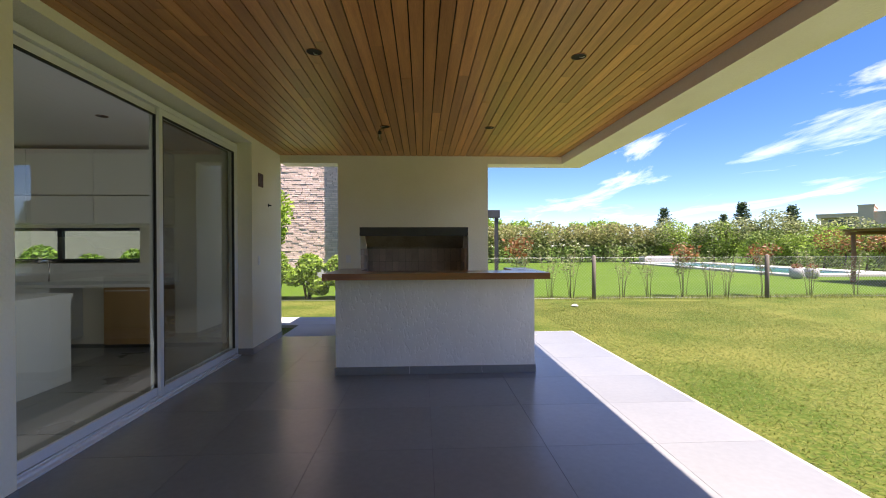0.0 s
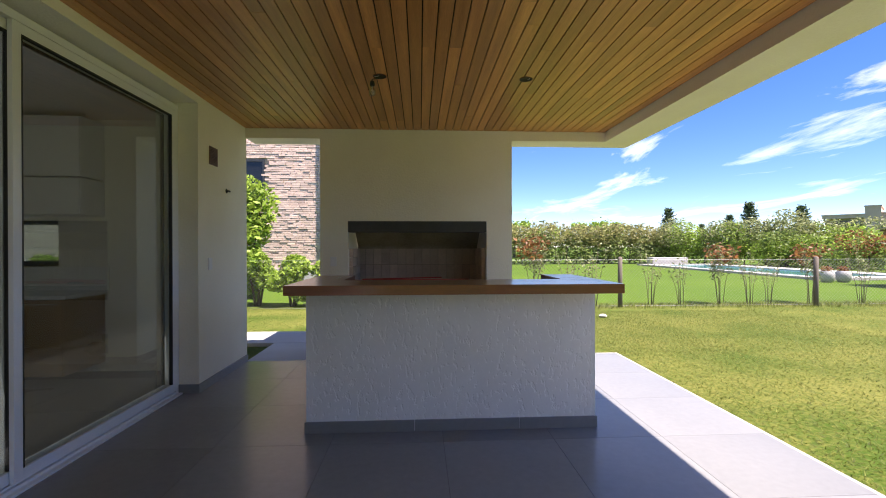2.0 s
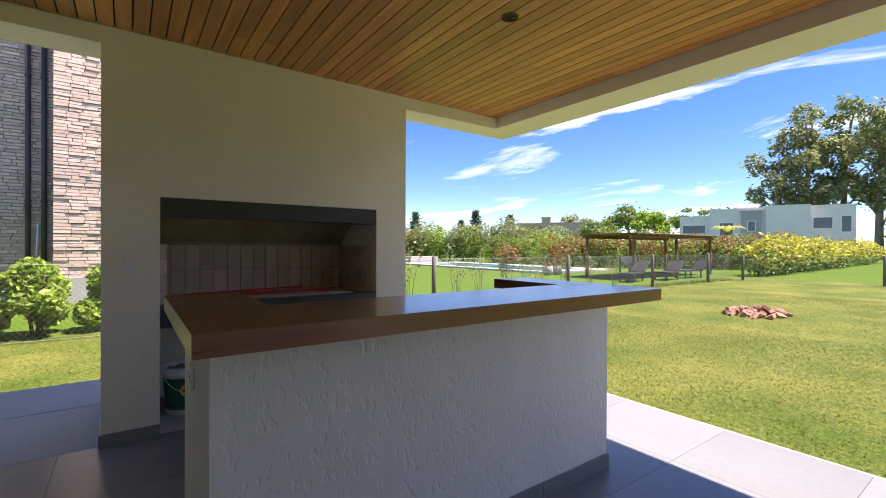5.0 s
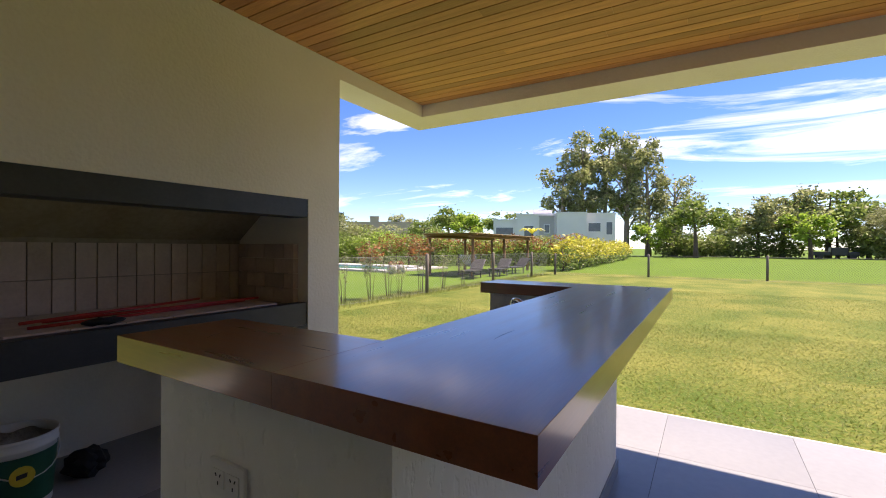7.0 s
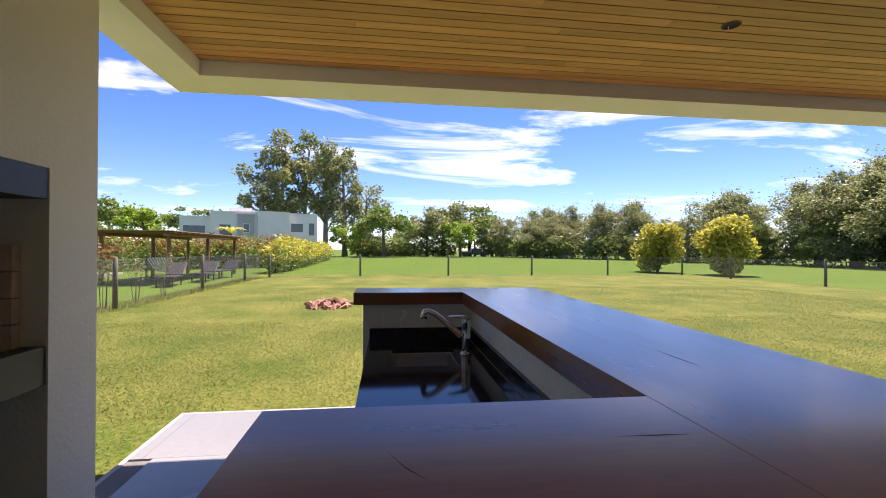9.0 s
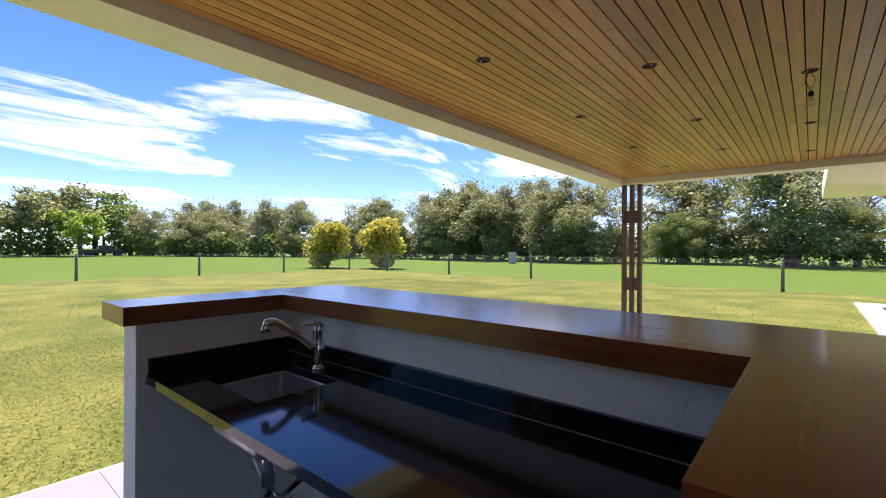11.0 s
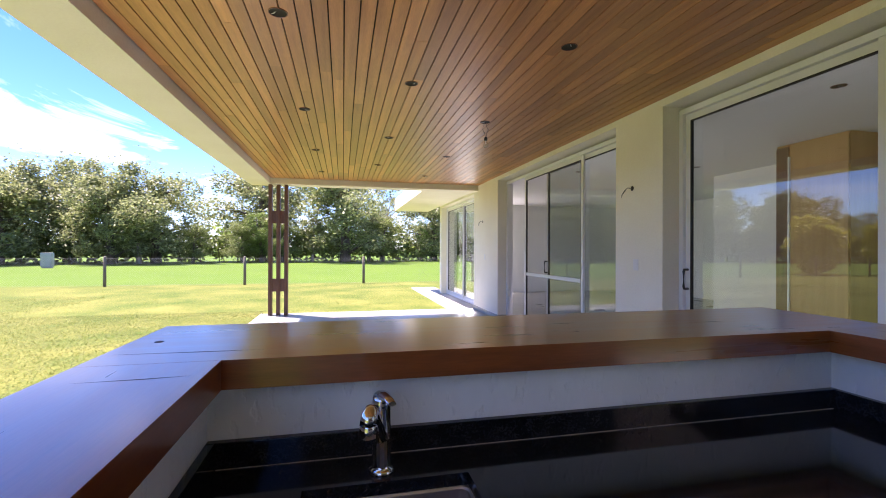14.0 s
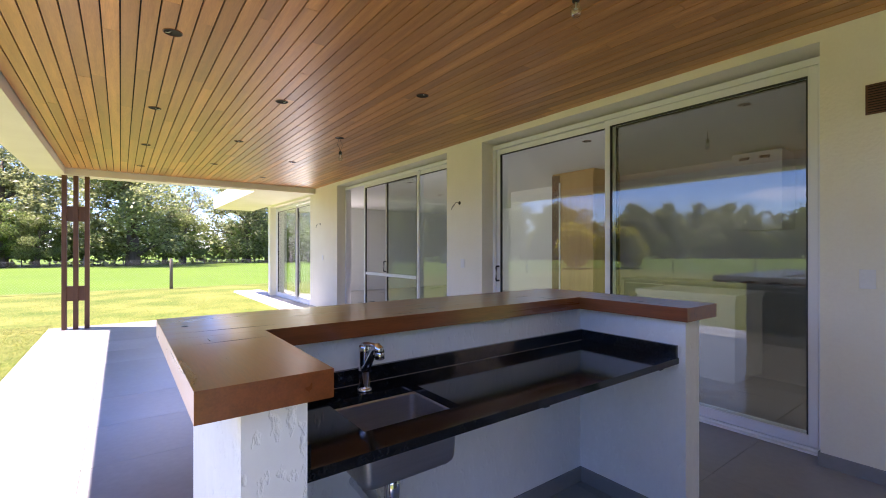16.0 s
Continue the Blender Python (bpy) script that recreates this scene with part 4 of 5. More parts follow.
tube(bm, [(0.199 * math.cos(a), 0.199 * math.sin(a) - 0.03 * math.sin(a) - 0.01, 0.37 - 0.17 * abs(math.sin(a))) for a in [math.pi * (1 + k / 12) for k in range(13)]], 0.004, 6)
part("bail", bm, PLASTIC_WHITE, bucket, "hanging bail handle")
bucket.matrix_basis = pose(-0.60, 7.85, 0, 0, 0, 12) @ Matrix.Scale(0.88, 4)
rag = thing("black_bag", "crumpled black plastic bag beside the bucket", "bag")
bm = bmesh.new()
bmesh.ops.create_icosphere(bm, subdivisions=3, radius=1.0)
for v in bm.verts:
    k = 1 + 0.35 * noise.noise(v.co * 2.3) + 0.15 * noise.noise(v.co * 6)
    v.co = Vector((-0.27 + v.co.x * 0.10 * k, 7.92 + v.co.y * 0.10 * k, max(0.0, 0.07 + v.co.z * 0.08 * k)))
part("film", bm, CLOTH, rag)

# ---- slatted corner post ----
post = thing("slatted_post", "stained timber corner post of three spaced uprights", "post")
for dx in (-0.155, 0.0, 0.155):
    part("upright", boxes((2.24 + dx - 0.034, 2.24 + dx + 0.034, -3.05, -2.91, 0.0, 2.685), bevel=0.004), POST_WOOD, post)
for z in (0.62, 2.02):
    for dx in (-0.0775, 0.0775):
        part("spacer", boxes((2.24 + dx - 0.043, 2.24 + dx + 0.043, -3.03, -2.93, z - 0.13, z + 0.13), bevel=0.003), POST_WOOD, post)

# ---- paving round the house, far canopy ----
setting("pavement_back", boxes((-2.03, 1.0, 7.405, 8.40, -0.2, 0.0), (-12, 1.0, 8.405, 9.27, -0.2, 0.002), bevel=0.004), CONCRETE, "pale concrete path behind the grill wall", "path")
setting("pavement_far", boxes((-2.30, -1.47, -9.0, -3.21, -0.2, 0.0), bevel=0.004), CONCRETE, "pale concrete path by the far door", "path")
setting("canopy", boxes((WX - 0.02, -0.84, -8.85, -3.155, 2.72, 3.12)), PLASTER, "cream plastered canopy over the far door", "canopy")


# ---- kitchen and living room seen through the glass ----
def cabinet(name, label, bounds, doors, mat, handle_mat, axis, group="kitchen units"):
    """Carcass with separate door fronts and bar handles; fronts face +x or -y."""
    x0, x1, y0, y1, z0, z1 = bounds
    root = thing(name, label, "cabinet", group)
    part("body", boxes((x0, x1, y0, y1, z0, z1), bevel=0.002), mat, root)
    for k in range(doors):
        if axis == "y":
            a, b = x0 + (x1 - x0) * k / doors + 0.004, x0 + (x1 - x0) * (k + 1) / doors - 0.004
            d = part("door", boxes((a, b, y0 - 0.018, y0 - 0.001, z0 + 0.01, z1 - 0.01), bevel=0.002), mat, root)
            part("handle", boxes((a + 0.03, b - 0.03, y0 - 0.03, y0 - 0.0185, z1 - 0.05, z1 - 0.04)), handle_mat, d)
        else:
            a, b = y0 + (y1 - y0) * k / doors + 0.004, y0 + (y1 - y0) * (k + 1) / doors - 0.004
            d = part("door", boxes((x1 + 0.001, x1 + 0.018, a, b, z0 + 0.01, z1 - 0.01), bevel=0.002), mat, root)
            part("handle", boxes((x1 + 0.0185, x1 + 0.03, a + 0.03, b - 0.03, z1 - 0.05, z1 - 0.04)), handle_mat, d)
    return root


cabinet("upper_cabinet", "white wall cabinets above the long window", (-6.1, -3.45, 6.75, 7.095, 1.72, 2.10), 3, WHITE, ALU, "y")
cabinet("upper_cabinet", "white upper row of wall cabinets", (-6.1, -3.45, 6.75, 7.095, 2.115, 2.74), 3, WHITE, ALU, "y")
cabinet("base_cabinet", "white base cabinets under the kitchen worktop", (-6.1, -4.75, 6.52, 7.095, 0.1, 0.86), 2, WHITE, ALU, "y")
cabinet("base_cabinet", "ochre wood base cabinet under the worktop", (-4.05, -3.45, 6.52, 7.095, 0.1, 0.86), 1, OAK, ALU, "y")
top = thing("kitchen_worktop", "pale stone kitchen worktop under the window", "worktop")
part("slab", boxes((-6.1, -3.4, 6.48, 7.095, 0.862, 0.90), bevel=0.003), WHITE, top)
part("splashback", boxes((-6.1, -3.4, 7.075, 7.095, 0.9005, 1.16)), WHITE, top)
ktap = thing("kitchen_tap", "chrome arched kitchen tap", "faucet")
bm = bmesh.new()
tube(bm, [(-5.1, 6.95, 0.90), (-5.1, 6.95, 1.16), (-5.1, 6.93, 1.20), (-5.1, 6.88, 1.21), (-5.1, 6.80, 1.20), (-5.1, 6.79, 1.16)], 0.013, 10)
part("spout", bm, CHROME, ktap)
island = thing("kitchen_island", "plain white kitchen island with a thick top", "kitchen island")
part("body", boxes((-4.25, -3.485, 4.18, 5.24, 0.0, 0.86), bevel=0.003), WHITE, island)
part("top", boxes((-4.27, -3.47, 4.165, 5.255, 0.861, 0.915), bevel=0.003), WHITE, island)
cabinet("stove_unit", "dark grey base cabinets along the kitchen wall", (-6.095, -5.5, 2.8, 6.45, 0.1, 0.87), 5, DARK_FRONT, ALU, "x")
hob = thing("cooktop", "black glass cooktop set in the worktop", "cooktop")
part("glass", boxes((-5.98, -5.58, 4.42, 5.08, 0.905, 0.913), bevel=0.002), GRANITE, hob)
for dx, dy in ((-5.88, 4.58), (-5.68, 4.58), (-5.88, 4.9), (-5.68, 4.9)):
    bm = bmesh.new()
    lathe(bm, [(0.05, 0.914), (0.06, 0.92), (0.05, 0.926), (0.0, 0.926)], (dx, dy, 0), 14)
    part("burner", bm, BLACK_STEEL, hob)
stop2 = thing("stove_worktop", "grey stone worktop beside the cooktop", "worktop")
part("slab", boxes((-6.095, -5.46, 2.78, 6.47, 0.872, 0.904), bevel=0.003), INDOOR_TILE, stop2)
rh = thing("range_hood", "white boxed range hood on the kitchen wall", "range hood")
part("chimney", boxes((-6.095, -5.55, 4.46, 5.06, 1.68, 2.76), bevel=0.004), WHITE, rh)
part("filter", boxes((-6.05, -5.60, 4.50, 5.02, 1.668, 1.679)), STEEL, rh)
# slots are near-black boxes on the closed front, their shade as colour
part("vent_slot", boxes((-5.5498, -5.547, 4.55, 4.68, 2.66, 2.70), (-5.5498, -5.547, 4.80, 4.93, 2.66, 2.70)), HOLE_SHADE, rh)
tall = thing("tall_cupboard", "tall ochre wood cupboard in the living room", "cupboard")
part("body", boxes((-5.7, -4.92, 1.70, 2.60, 0.0, 2.795), bevel=0.003), OAK, tall)
part("recess", boxes((-4.919, -4.905, 1.70, 1.87, 0.05, 2.76), bevel=0.002), POST_WOOD, tall, "dark recessed strip")
part("pull_strip", boxes((-4.919, -4.885, 1.873, 1.895, 0.05, 2.62), bevel=0.002), ALU, tall, "pale aluminium pull strip")
part("door", boxes((-4.919, -4.90, 1.90, 2.59, 0.05, 2.76), bevel=0.002), OAK, tall)
setting("wall_partition", boxes((-9.0, -6.3, -0.55, -0.40, -0.1, 2.8)), WHITE, "white inner partition wall", "wall")
setting("baseboard_indoor", boxes((-9.0, -6.1, -0.562, -0.55, 0, 0.08), (-6.1, -6.088, -0.55, 2.78, 0, 0.08)), BAR_WOOD, "dark wooden indoor skirting", "baseboard")
# ---- garden fence ----
WIRE = material("galvanised_wire", (0.16, 0.17, 0.165), (0.27, 0.28, 0.27), 0.5, 8, 60, 0.0, 0.001, metal=0.6)
POLE = material("weathered_fence_post", (0.10, 0.085, 0.07), (0.21, 0.18, 0.15), 0.9, 5, 40, 0.5, 0.005, stretch=(4, 4, 0.6))


def chain_link(x0, y0, x1, y1, height, cell=0.085, wire=0.0019):
    """Diamond mesh of real wires between two points, with top and bottom strands."""
    a, b = Vector((x0, y0, 0)), Vector((x1, y1, 0))
    run = (b - a).length
    d = (b - a) / run
    nrm = Vector((-d.y, d.x, 0))
    verts, faces = [], []
    def strand(p, q, w):
        t = (q - p).normalized()
        s = t.cross(nrm).normalized() * w
        k = len(verts)
        verts.extend([tuple(p + s), tuple(p - s * 0.5 + nrm * w), tuple(p - s * 0.5 - nrm * w), tuple(q + s), tuple(q - s * 0.5 + nrm * w), tuple(q - s * 0.5 - nrm * w)])
        faces.extend([(k, k + 1, k + 4, k + 3), (k + 1, k + 2, k + 5, k + 4), (k + 2, k, k + 3, k + 5)])
    z0, z1 = GZ + 0.03, GZ + height
    n = int(run / cell)
    for i in range(-int((z1 - z0) / cell), n):
        for sgn in (1, -1):
            u0 = i * cell if sgn > 0 else i * cell + (z1 - z0)
            u1 = u0 + sgn * (z1 - z0)
            za, zb = z0, z1
            if u0 < 0 or u1 < 0 or u0 > run or u1 > run:
                lo, hi = sorted((u0, u1))
                if hi < 0 or lo > run:
                    continue
                def clip(u):
                    return min(max(u, 0.0), run)
                ca, cb = clip(u0), clip(u1)
                za, zb = z0 + (ca - u0) / (u1 - u0) * (z1 - z0), z0 + (cb - u0) / (u1 - u0) * (z1 - z0)
                u0, u1 = ca, cb
            strand(a + d * u0 + Vector((0, 0, za)), a + d * u1 + Vector((0, 0, zb)), wire)
    for z in (z0, z1):
        strand(a + Vector((0, 0, z)), b + Vector((0, 0, z)), wire * 1.4)
    return verts, faces


def fence(label, start, end, posts, height, cell=0.085, wire=0.0019):
    root = thing("wire_fence", label, "fence", "garden fences")
    v, f = chain_link(*start, *end, height, cell, wire)
    net = raw("chain_link_mesh", v, f, WIRE, root)
    net["kind"] = "stuff"
    bm = bmesh.new()
    tube(bm, [(0, 0, GZ - 0.2), (0, 0, GZ + height * 0.6), (0, 0, GZ + height + 0.05), (0, 0, GZ + height + 0.07)], [0.055, 0.052, 0.05, 0.02], 10)
    pm = mesh_of("post", bm, POLE)
    for x, y in posts:
        piece("post", pm, root, (x, y, 0))
    return root


fence("chain-link fence on weathered wooden posts, shrubs against it", (-14, 12.2), (20.9, 12.0), [(x, 12.2 - 0.2 * (x + 14) / 35) for x in (-9.6, -4.8, 0.0, 4.79, 9.62, 14.3, 18.6)], 1.12)
fence("chain-link fence along the open field", (20.9, 12.0), (22.9, -12.0), [(21.0, 11.6), (22.0, 7.3), (22.3, 2.6), (22.6, -2.2), (22.7, -6.8), (22.85, -11.6)], 1.05, 0.10, 0.0022)
fence("chain-link fence at the far edge of the lawn", (22.9, -12.0), (-20, -11.9), [(19.6, -12.0), (14.6, -12.0), (9.5, -11.9), (4.7, -11.9), (0.1, -11.9), (-4.6, -11.9), (-9.4, -11.9)], 1.05)

# ---- neighbouring brick house ----
brick_house = thing("brick_house", "two-storey neighbouring house of rough handmade brick", "house")
# the forward step is assumed, sized to throw a diagonal shadow on the wall
BY, STEP_X, STEP = 18.5, -2.45, 1.0
part("core_wall", boxes((-16, STEP_X, BY + 0.03, BY + 9, -0.1, 9.0)), MORTAR, brick_house, "grey mortar core")
part("core_wall", boxes((STEP_X + 0.03, 2.0, BY - STEP + 0.03, BY + 9, -0.1, 9.0)), MORTAR, brick_house, "grey mortar core of the forward block")
part("plinth", boxes((-16, STEP_X, BY - 0.10, BY + 0.03, -0.1, 0.58), bevel=0.01), CONCRETE, brick_house, "concrete plinth ledge")
part("plinth", boxes((STEP_X + 0.01, 2.0, BY - STEP - 0.10, BY - STEP + 0.03, -0.1, 0.58), bevel=0.01), CONCRETE, brick_house, "concrete plinth ledge")
part("roof", boxes((-16.2, STEP_X, BY - 0.1, BY + 9.2, 9.0, 9.3)), CONCRETE, brick_house)
part("roof", boxes((STEP_X + 0.01, 2.2, BY - STEP - 0.1, BY + 9.2, 9.0, 9.3)), CONCRETE, brick_house)
win = part("window", boxes((-7.6, -5.65, BY - 0.03, BY + 0.1, 2.75, 2.83), (-7.6, -5.65, BY - 0.03, BY + 0.1, 4.55, 4.63), (-5.73, -5.65, BY - 0.03, BY + 0.1, 2.83, 4.55), (-7.6, -7.52, BY - 0.03, BY + 0.1, 2.83, 4.55), (-7.52, -5.73, BY - 0.03, BY + 0.1, 3.65, 3.72)), BLACK_STEEL, brick_house, "dark framed window")
part("pane", boxes((-7.52, -5.73, BY + 0.02, BY + 0.028, 2.83, 3.65)), GRANITE, win)
part("pane", boxes((-7.52, -5.73, BY + 0.02, BY + 0.028, 3.72, 4.55)), GRANITE, win)
for x in (-3.02, -2.72):
    bm = bmesh.new()
    tube(bm, [(x, BY - 0.10, 0.0), (x, BY - 0.10, 3.2), (x, BY - 0.10, 8.9)], 0.055, 10)
    for z in (2.3, 2.42, 5.5):
        tube(bm, [(x, BY - 0.10, z), (x, BY - 0.10, z + 0.05)], 0.07, 10)
    part("downpipe", bm, PIPE, brick_house)
bm = bmesh.new()
tube(bm, [(-2.86, BY - 0.14, 0.0), (-2.86, BY - 0.14, 0.9), (-2.83, BY - 0.13, 1.9)], 0.02, 8)
part("conduit", bm, PLASTIC_WHITE, brick_house, "white plastic conduit")
rng = random.Random(11)
bl, bh = 0.30, 0.082
one = mesh_of("brick", boxes((0, bl - 0.012, -0.035, 0.03, 0.006, bh - 0.008)), BRICK_ONE)
verts, faces = [], []
count = 0
for row in range(int(8.95 / bh)):
    z = row * bh
    x = -10.5 - (bl / 2 if row % 2 else 0) - rng.uniform(0, 0.05)
    lip = rng.uniform(0.0, 0.02)
    while x < 1.9:
        ln = bl * rng.uniform(0.75, 1.2)
        if x < STEP_X < x + ln + 0.06:
            ln = STEP_X - x
        face = BY - STEP if x >= STEP_X - 0.001 else BY
        if not (-7.75 < x + ln / 2 < -5.6 and 2.7 < z < 4.65):
            near = 0.9 < z < 2.9 and -5.4 < x < STEP_X - bl - 0.1
            if near and count < 300:
                piece("brick", one, brick_house, (x, face + rng.uniform(-0.02, 0.012), z))
                count += 1
                ln = bl
            else:
                out, sk = lip + rng.uniform(0.01, 0.035), rng.uniform(-0.006, 0.006)
                k = len(verts)
                for yy in (face - out, face + 0.03):
                    verts += [(x, yy, z + 0.006), (x + ln - 0.012, yy, z + 0.006 + sk), (x + ln - 0.012, yy, z + bh - 0.008 + sk), (x, yy, z + bh - 0.008)]
                faces += [(k, k + 1, k + 2, k + 3), (k, k + 4, k + 5, k + 1), (k + 1, k + 5, k + 6, k + 2), (k + 2, k + 6, k + 7, k + 3), (k + 3, k + 7, k + 4, k)]
        x += ln
wb = raw("brickwork", verts, faces, BRICK, brick_house)
wb["kind"] = "stuff"
carport = thing("carport_post", "black steel corner post with a roof beam", "carport")
part("post", boxes((2.24, 2.34, 12.9, 13.0, GZ, 2.42), bevel=0.004), BLACK_STEEL, carport)
part("beam", boxes((0.4, 2.38, 12.86, 13.04, 2.20, 2.42), bevel=0.004), BLACK_STEEL, carport)

# ---- far houses ----
HOUSE_WHITE = material("white_house_render", (0.66, 0.65, 0.65), (0.76, 0.75, 0.75), 0.9, 0.6, 20, 0.2, 0.01)
HOUSE_GREY = material("grey_house_render", (0.34, 0.33, 0.34), (0.44, 0.43, 0.44), 0.9, 0.6, 20, 0.2, 0.01)
HOUSE_TAN = material("tan_house_render", (0.42, 0.32, 0.25), (0.52, 0.42, 0.34), 0.9, 0.6, 20, 0.2, 0.01)
PANE_DARK = material("far_window_glass", (0.05, 0.07, 0.09), (0.10, 0.13, 0.16), 0.08, 2, 20, 0.0, 0.001)


def villa(name, label, at, turn, volumes, windows):
    """Flat-roofed house: volumes (bounds, material), windows (x0, x1, y, z0, z1) on faces toward -y, or ('x', ...) on +x."""
    root = thing(name, label, "house")
    root.matrix_basis = pose(*at, 0, 0, turn)
    for b, mat in volumes:
        part("wall", boxes(b), mat, root)
        x0, x1, y0, y1, z0, z1 = b
        part("roof", boxes((x0 - 0.08, x1 + 0.08, y0 - 0.08, y1 + 0.08, z1, z1 + 0.18)), mat, root)
    for x0, x1, y, z0, z1 in windows:
        w = part("window", boxes((x0, x1, y - 0.06, y - 0.002, z0, z0 + 0.08), (x0, x1, y - 0.06, y - 0.002, z1 - 0.08, z1), (x0, x0 + 0.08, y - 0.06, y - 0.002, z0 + 0.08, z1 - 0.08), (x1 - 0.08, x1, y - 0.06, y - 0.002, z0 + 0.08, z1 - 0.08)), ALU, root)
        part("pane", boxes((x0 + 0.08, x1 - 0.08, y - 0.03, y - 0.004, z0 + 0.08, z1 - 0.08)), PANE_DARK, w)
    return root


villa("white_house", "white and grey two-storey flat-roofed house beyond the garden", (54.3, 30.5, -0.1), -70.5,
      [((0, 4.0, 0.5, 8, 0, 5.2), HOUSE_WHITE), ((3.2, 8.6, 0.0, 8, 0, 5.9), HOUSE_WHITE), ((6.3, 8.2, -0.25, 0.0, 2.7, 5.6), HOUSE_GREY), ((8.6, 12.4, -0.6, 8, 0, 6.05), HOUSE_WHITE),
       ((12.4, 16.2, 0.6, 8, 0, 6.0), HOUSE_WHITE), ((5.5, 8.0, 1.5, 5, 5.9, 6.5), HOUSE_WHITE)],
      [(0.3, 2.8, 0.5, 3.2, 4.3), (6.9, 7.7, -0.25, 3.4, 4.6), (4.2, 5.6, 0.0, 2.9, 4.5), (12.7, 14.4, 0.6, 3.6, 4.9), (15.0, 15.9, 0.6, 3.2, 5.0), (12.7, 14.6, 0.6, 0.4, 2.2), (15.0, 15.9, 0.6, 0.4, 2.2)])
villa("tan_house", "tan two-storey flat-roofed house with a chimney block", (59.0, 62.5, -0.1), -50,
      [((0, 4.2, 1.8, 9, 0, 5.9), HOUSE_TAN), ((4.2, 5.8, 0.0, 9, 0, 7.0), HOUSE_TAN), ((5.8, 13.5, 0.4, 9, 0, 6.0), HOUSE_TAN), ((0, 4.2, 0.0, 1.8, 0, 3.0), HOUSE_TAN), ((-0.3, 4.2, 0.0, 1.8, 5.5, 5.9), HOUSE_TAN)],
      [(0.8, 3.6, 1.8, 3.2, 5.4), (7.6, 8.8, 0.4, 3.6, 5.0), (12.0, 12.7, 0.4, 3.4, 5.0)])
villa("low_house", "low grey house far across the field", (98, -22, -0.1), -95, [((0, 16, 0, 8, 0, 2.8), HOUSE_GREY)], [(2, 4, 0, 1, 2.2), (7, 9, 0, 1, 2.2)])

# ---- pool, pergola, loungers ----
POOL_WATER = material("turquoise_pool_water", (0.05, 0.26, 0.27), (0.10, 0.36, 0.35), 0.05, 0.6, 5, 0.15, 0.02)
pool = thing("swimming_pool", "turquoise swimming pool with a pale stone surround", "pool")
part("coping", boxes((16.9, 17.7, 19.4, 35.0, GZ, 0.06), (21.6, 23.2, 19.4, 35.0, GZ, 0.06), (17.7, 21.6, 19.4, 20.4, GZ, 0.06), (17.7, 21.6, 34.0, 35.0, GZ, 0.06), bevel=0.01), CONCRETE, pool)
part("water", boxes((17.7, 21.6, 20.4, 34.0, GZ, 0.0)), POOL_WATER, pool)
part("end_block", boxes((18.2, 21.0, 35.05, 36.0, GZ, 0.55), bevel=0.02), CONCRETE, pool)
PERGOLA_WOOD = material("rustic_pergola_timber", (0.17, 0.085, 0.035), (0.33, 0.18, 0.08), 0.8, 3, 30, 0.4, 0.004, stretch=(4, 4, 0.7))
perg = thing("pergola", "rustic timber pergola with a cane roof by the pool", "pergola")
for x, y in ((16.9, 16.7), (16.9, 14.3), (20.6, 14.3), (20.6, 16.7), (24.2, 14.3), (24.2, 16.7)):
    bm = bmesh.new()
    tube(bm, [(x, y, GZ), (x + 0.03, y, 1.0), (x, y, 1.80)], [0.09, 0.08, 0.07], 8)
    part("post", bm, PERGOLA_WOOD, perg)
for y in (14.3, 16.7):
    bm = bmesh.new()
    tube(bm, [(16.6, y, 1.85), (20.5, y, 1.87), (24.6, y, 1.85)], 0.065, 8)
    part("beam", bm, PERGOLA_WOOD, perg)
rafter = bmesh.new()
tube(rafter, [(0, 14.0, 1.95), (0, 15.5, 1.97), (0, 17.0, 1.95)], 0.04, 6)
rm = mesh_of("rafter", rafter, PERGOLA_WOOD)
for k in range(14):
    piece("rafter", rm, perg, (16.8 + 0.58 * k, 0, 0))
CANE = material("pale_cane_matting", (0.26, 0.18, 0.09), (0.42, 0.31, 0.17), 0.9, 3, 40, 0.5, 0.01, stretch=(1, 12, 1))
part("cane_roof", boxes((16.6, 24.6, 14.0, 17.0, 1.995, 2.02)), CANE, perg)
lounger = thing("sun_lounger", "dark sun lounger on the lawn by the pool", "lounger", "loungers")
part("bed", boxes((0, 1.3, 0, 0.6, 0.32, 0.38), bevel=0.01), BLACK_STEEL, lounger)
bk = boxes((0, 0.75, 0, 0.6, 0, 0.05), bevel=0.01)
bk.transform(Matrix.Translation((1.28, 0, 0.36)) @ Matrix.Rotation(radians(-35), 4, "Y"))
part("backrest", bk, BLACK_STEEL, lounger)
for x, y in ((0.1, 0.05), (0.1, 0.55), (1.2, 0.05), (1.2, 0.55)):
    part("leg", boxes((x - 0.025, x + 0.025, y - 0.025, y + 0.025, 0, 0.319)), BLACK_STEEL, lounger)
lounger.matrix_basis = pose(15.3, 13.4, GZ, 0, 0, 10)
for x, y, r in ((17.6, 13.2, 5), (19.8, 13.5, -10)):
    copy_thing(lounger, pose(x, y, GZ, 0, 0, r))
hammock = thing("hammock_chair", "white rope hammock chair slung by the pergola", "hammock")
bm = bmesh.new()
for k in range(9):
    w = -0.45 + 0.1125 * k
    tube(bm, [(18.0, 15.2 + w, 0.95), (18.4, 15.2 + w * 0.9, 0.55), (18.8, 15.2 + w * 0.8, 0.35), (19.2, 15.2 + w * 0.8, 0.38)], 0.03, 5)
part("net", bm, PLASTIC_WHITE, hammock)
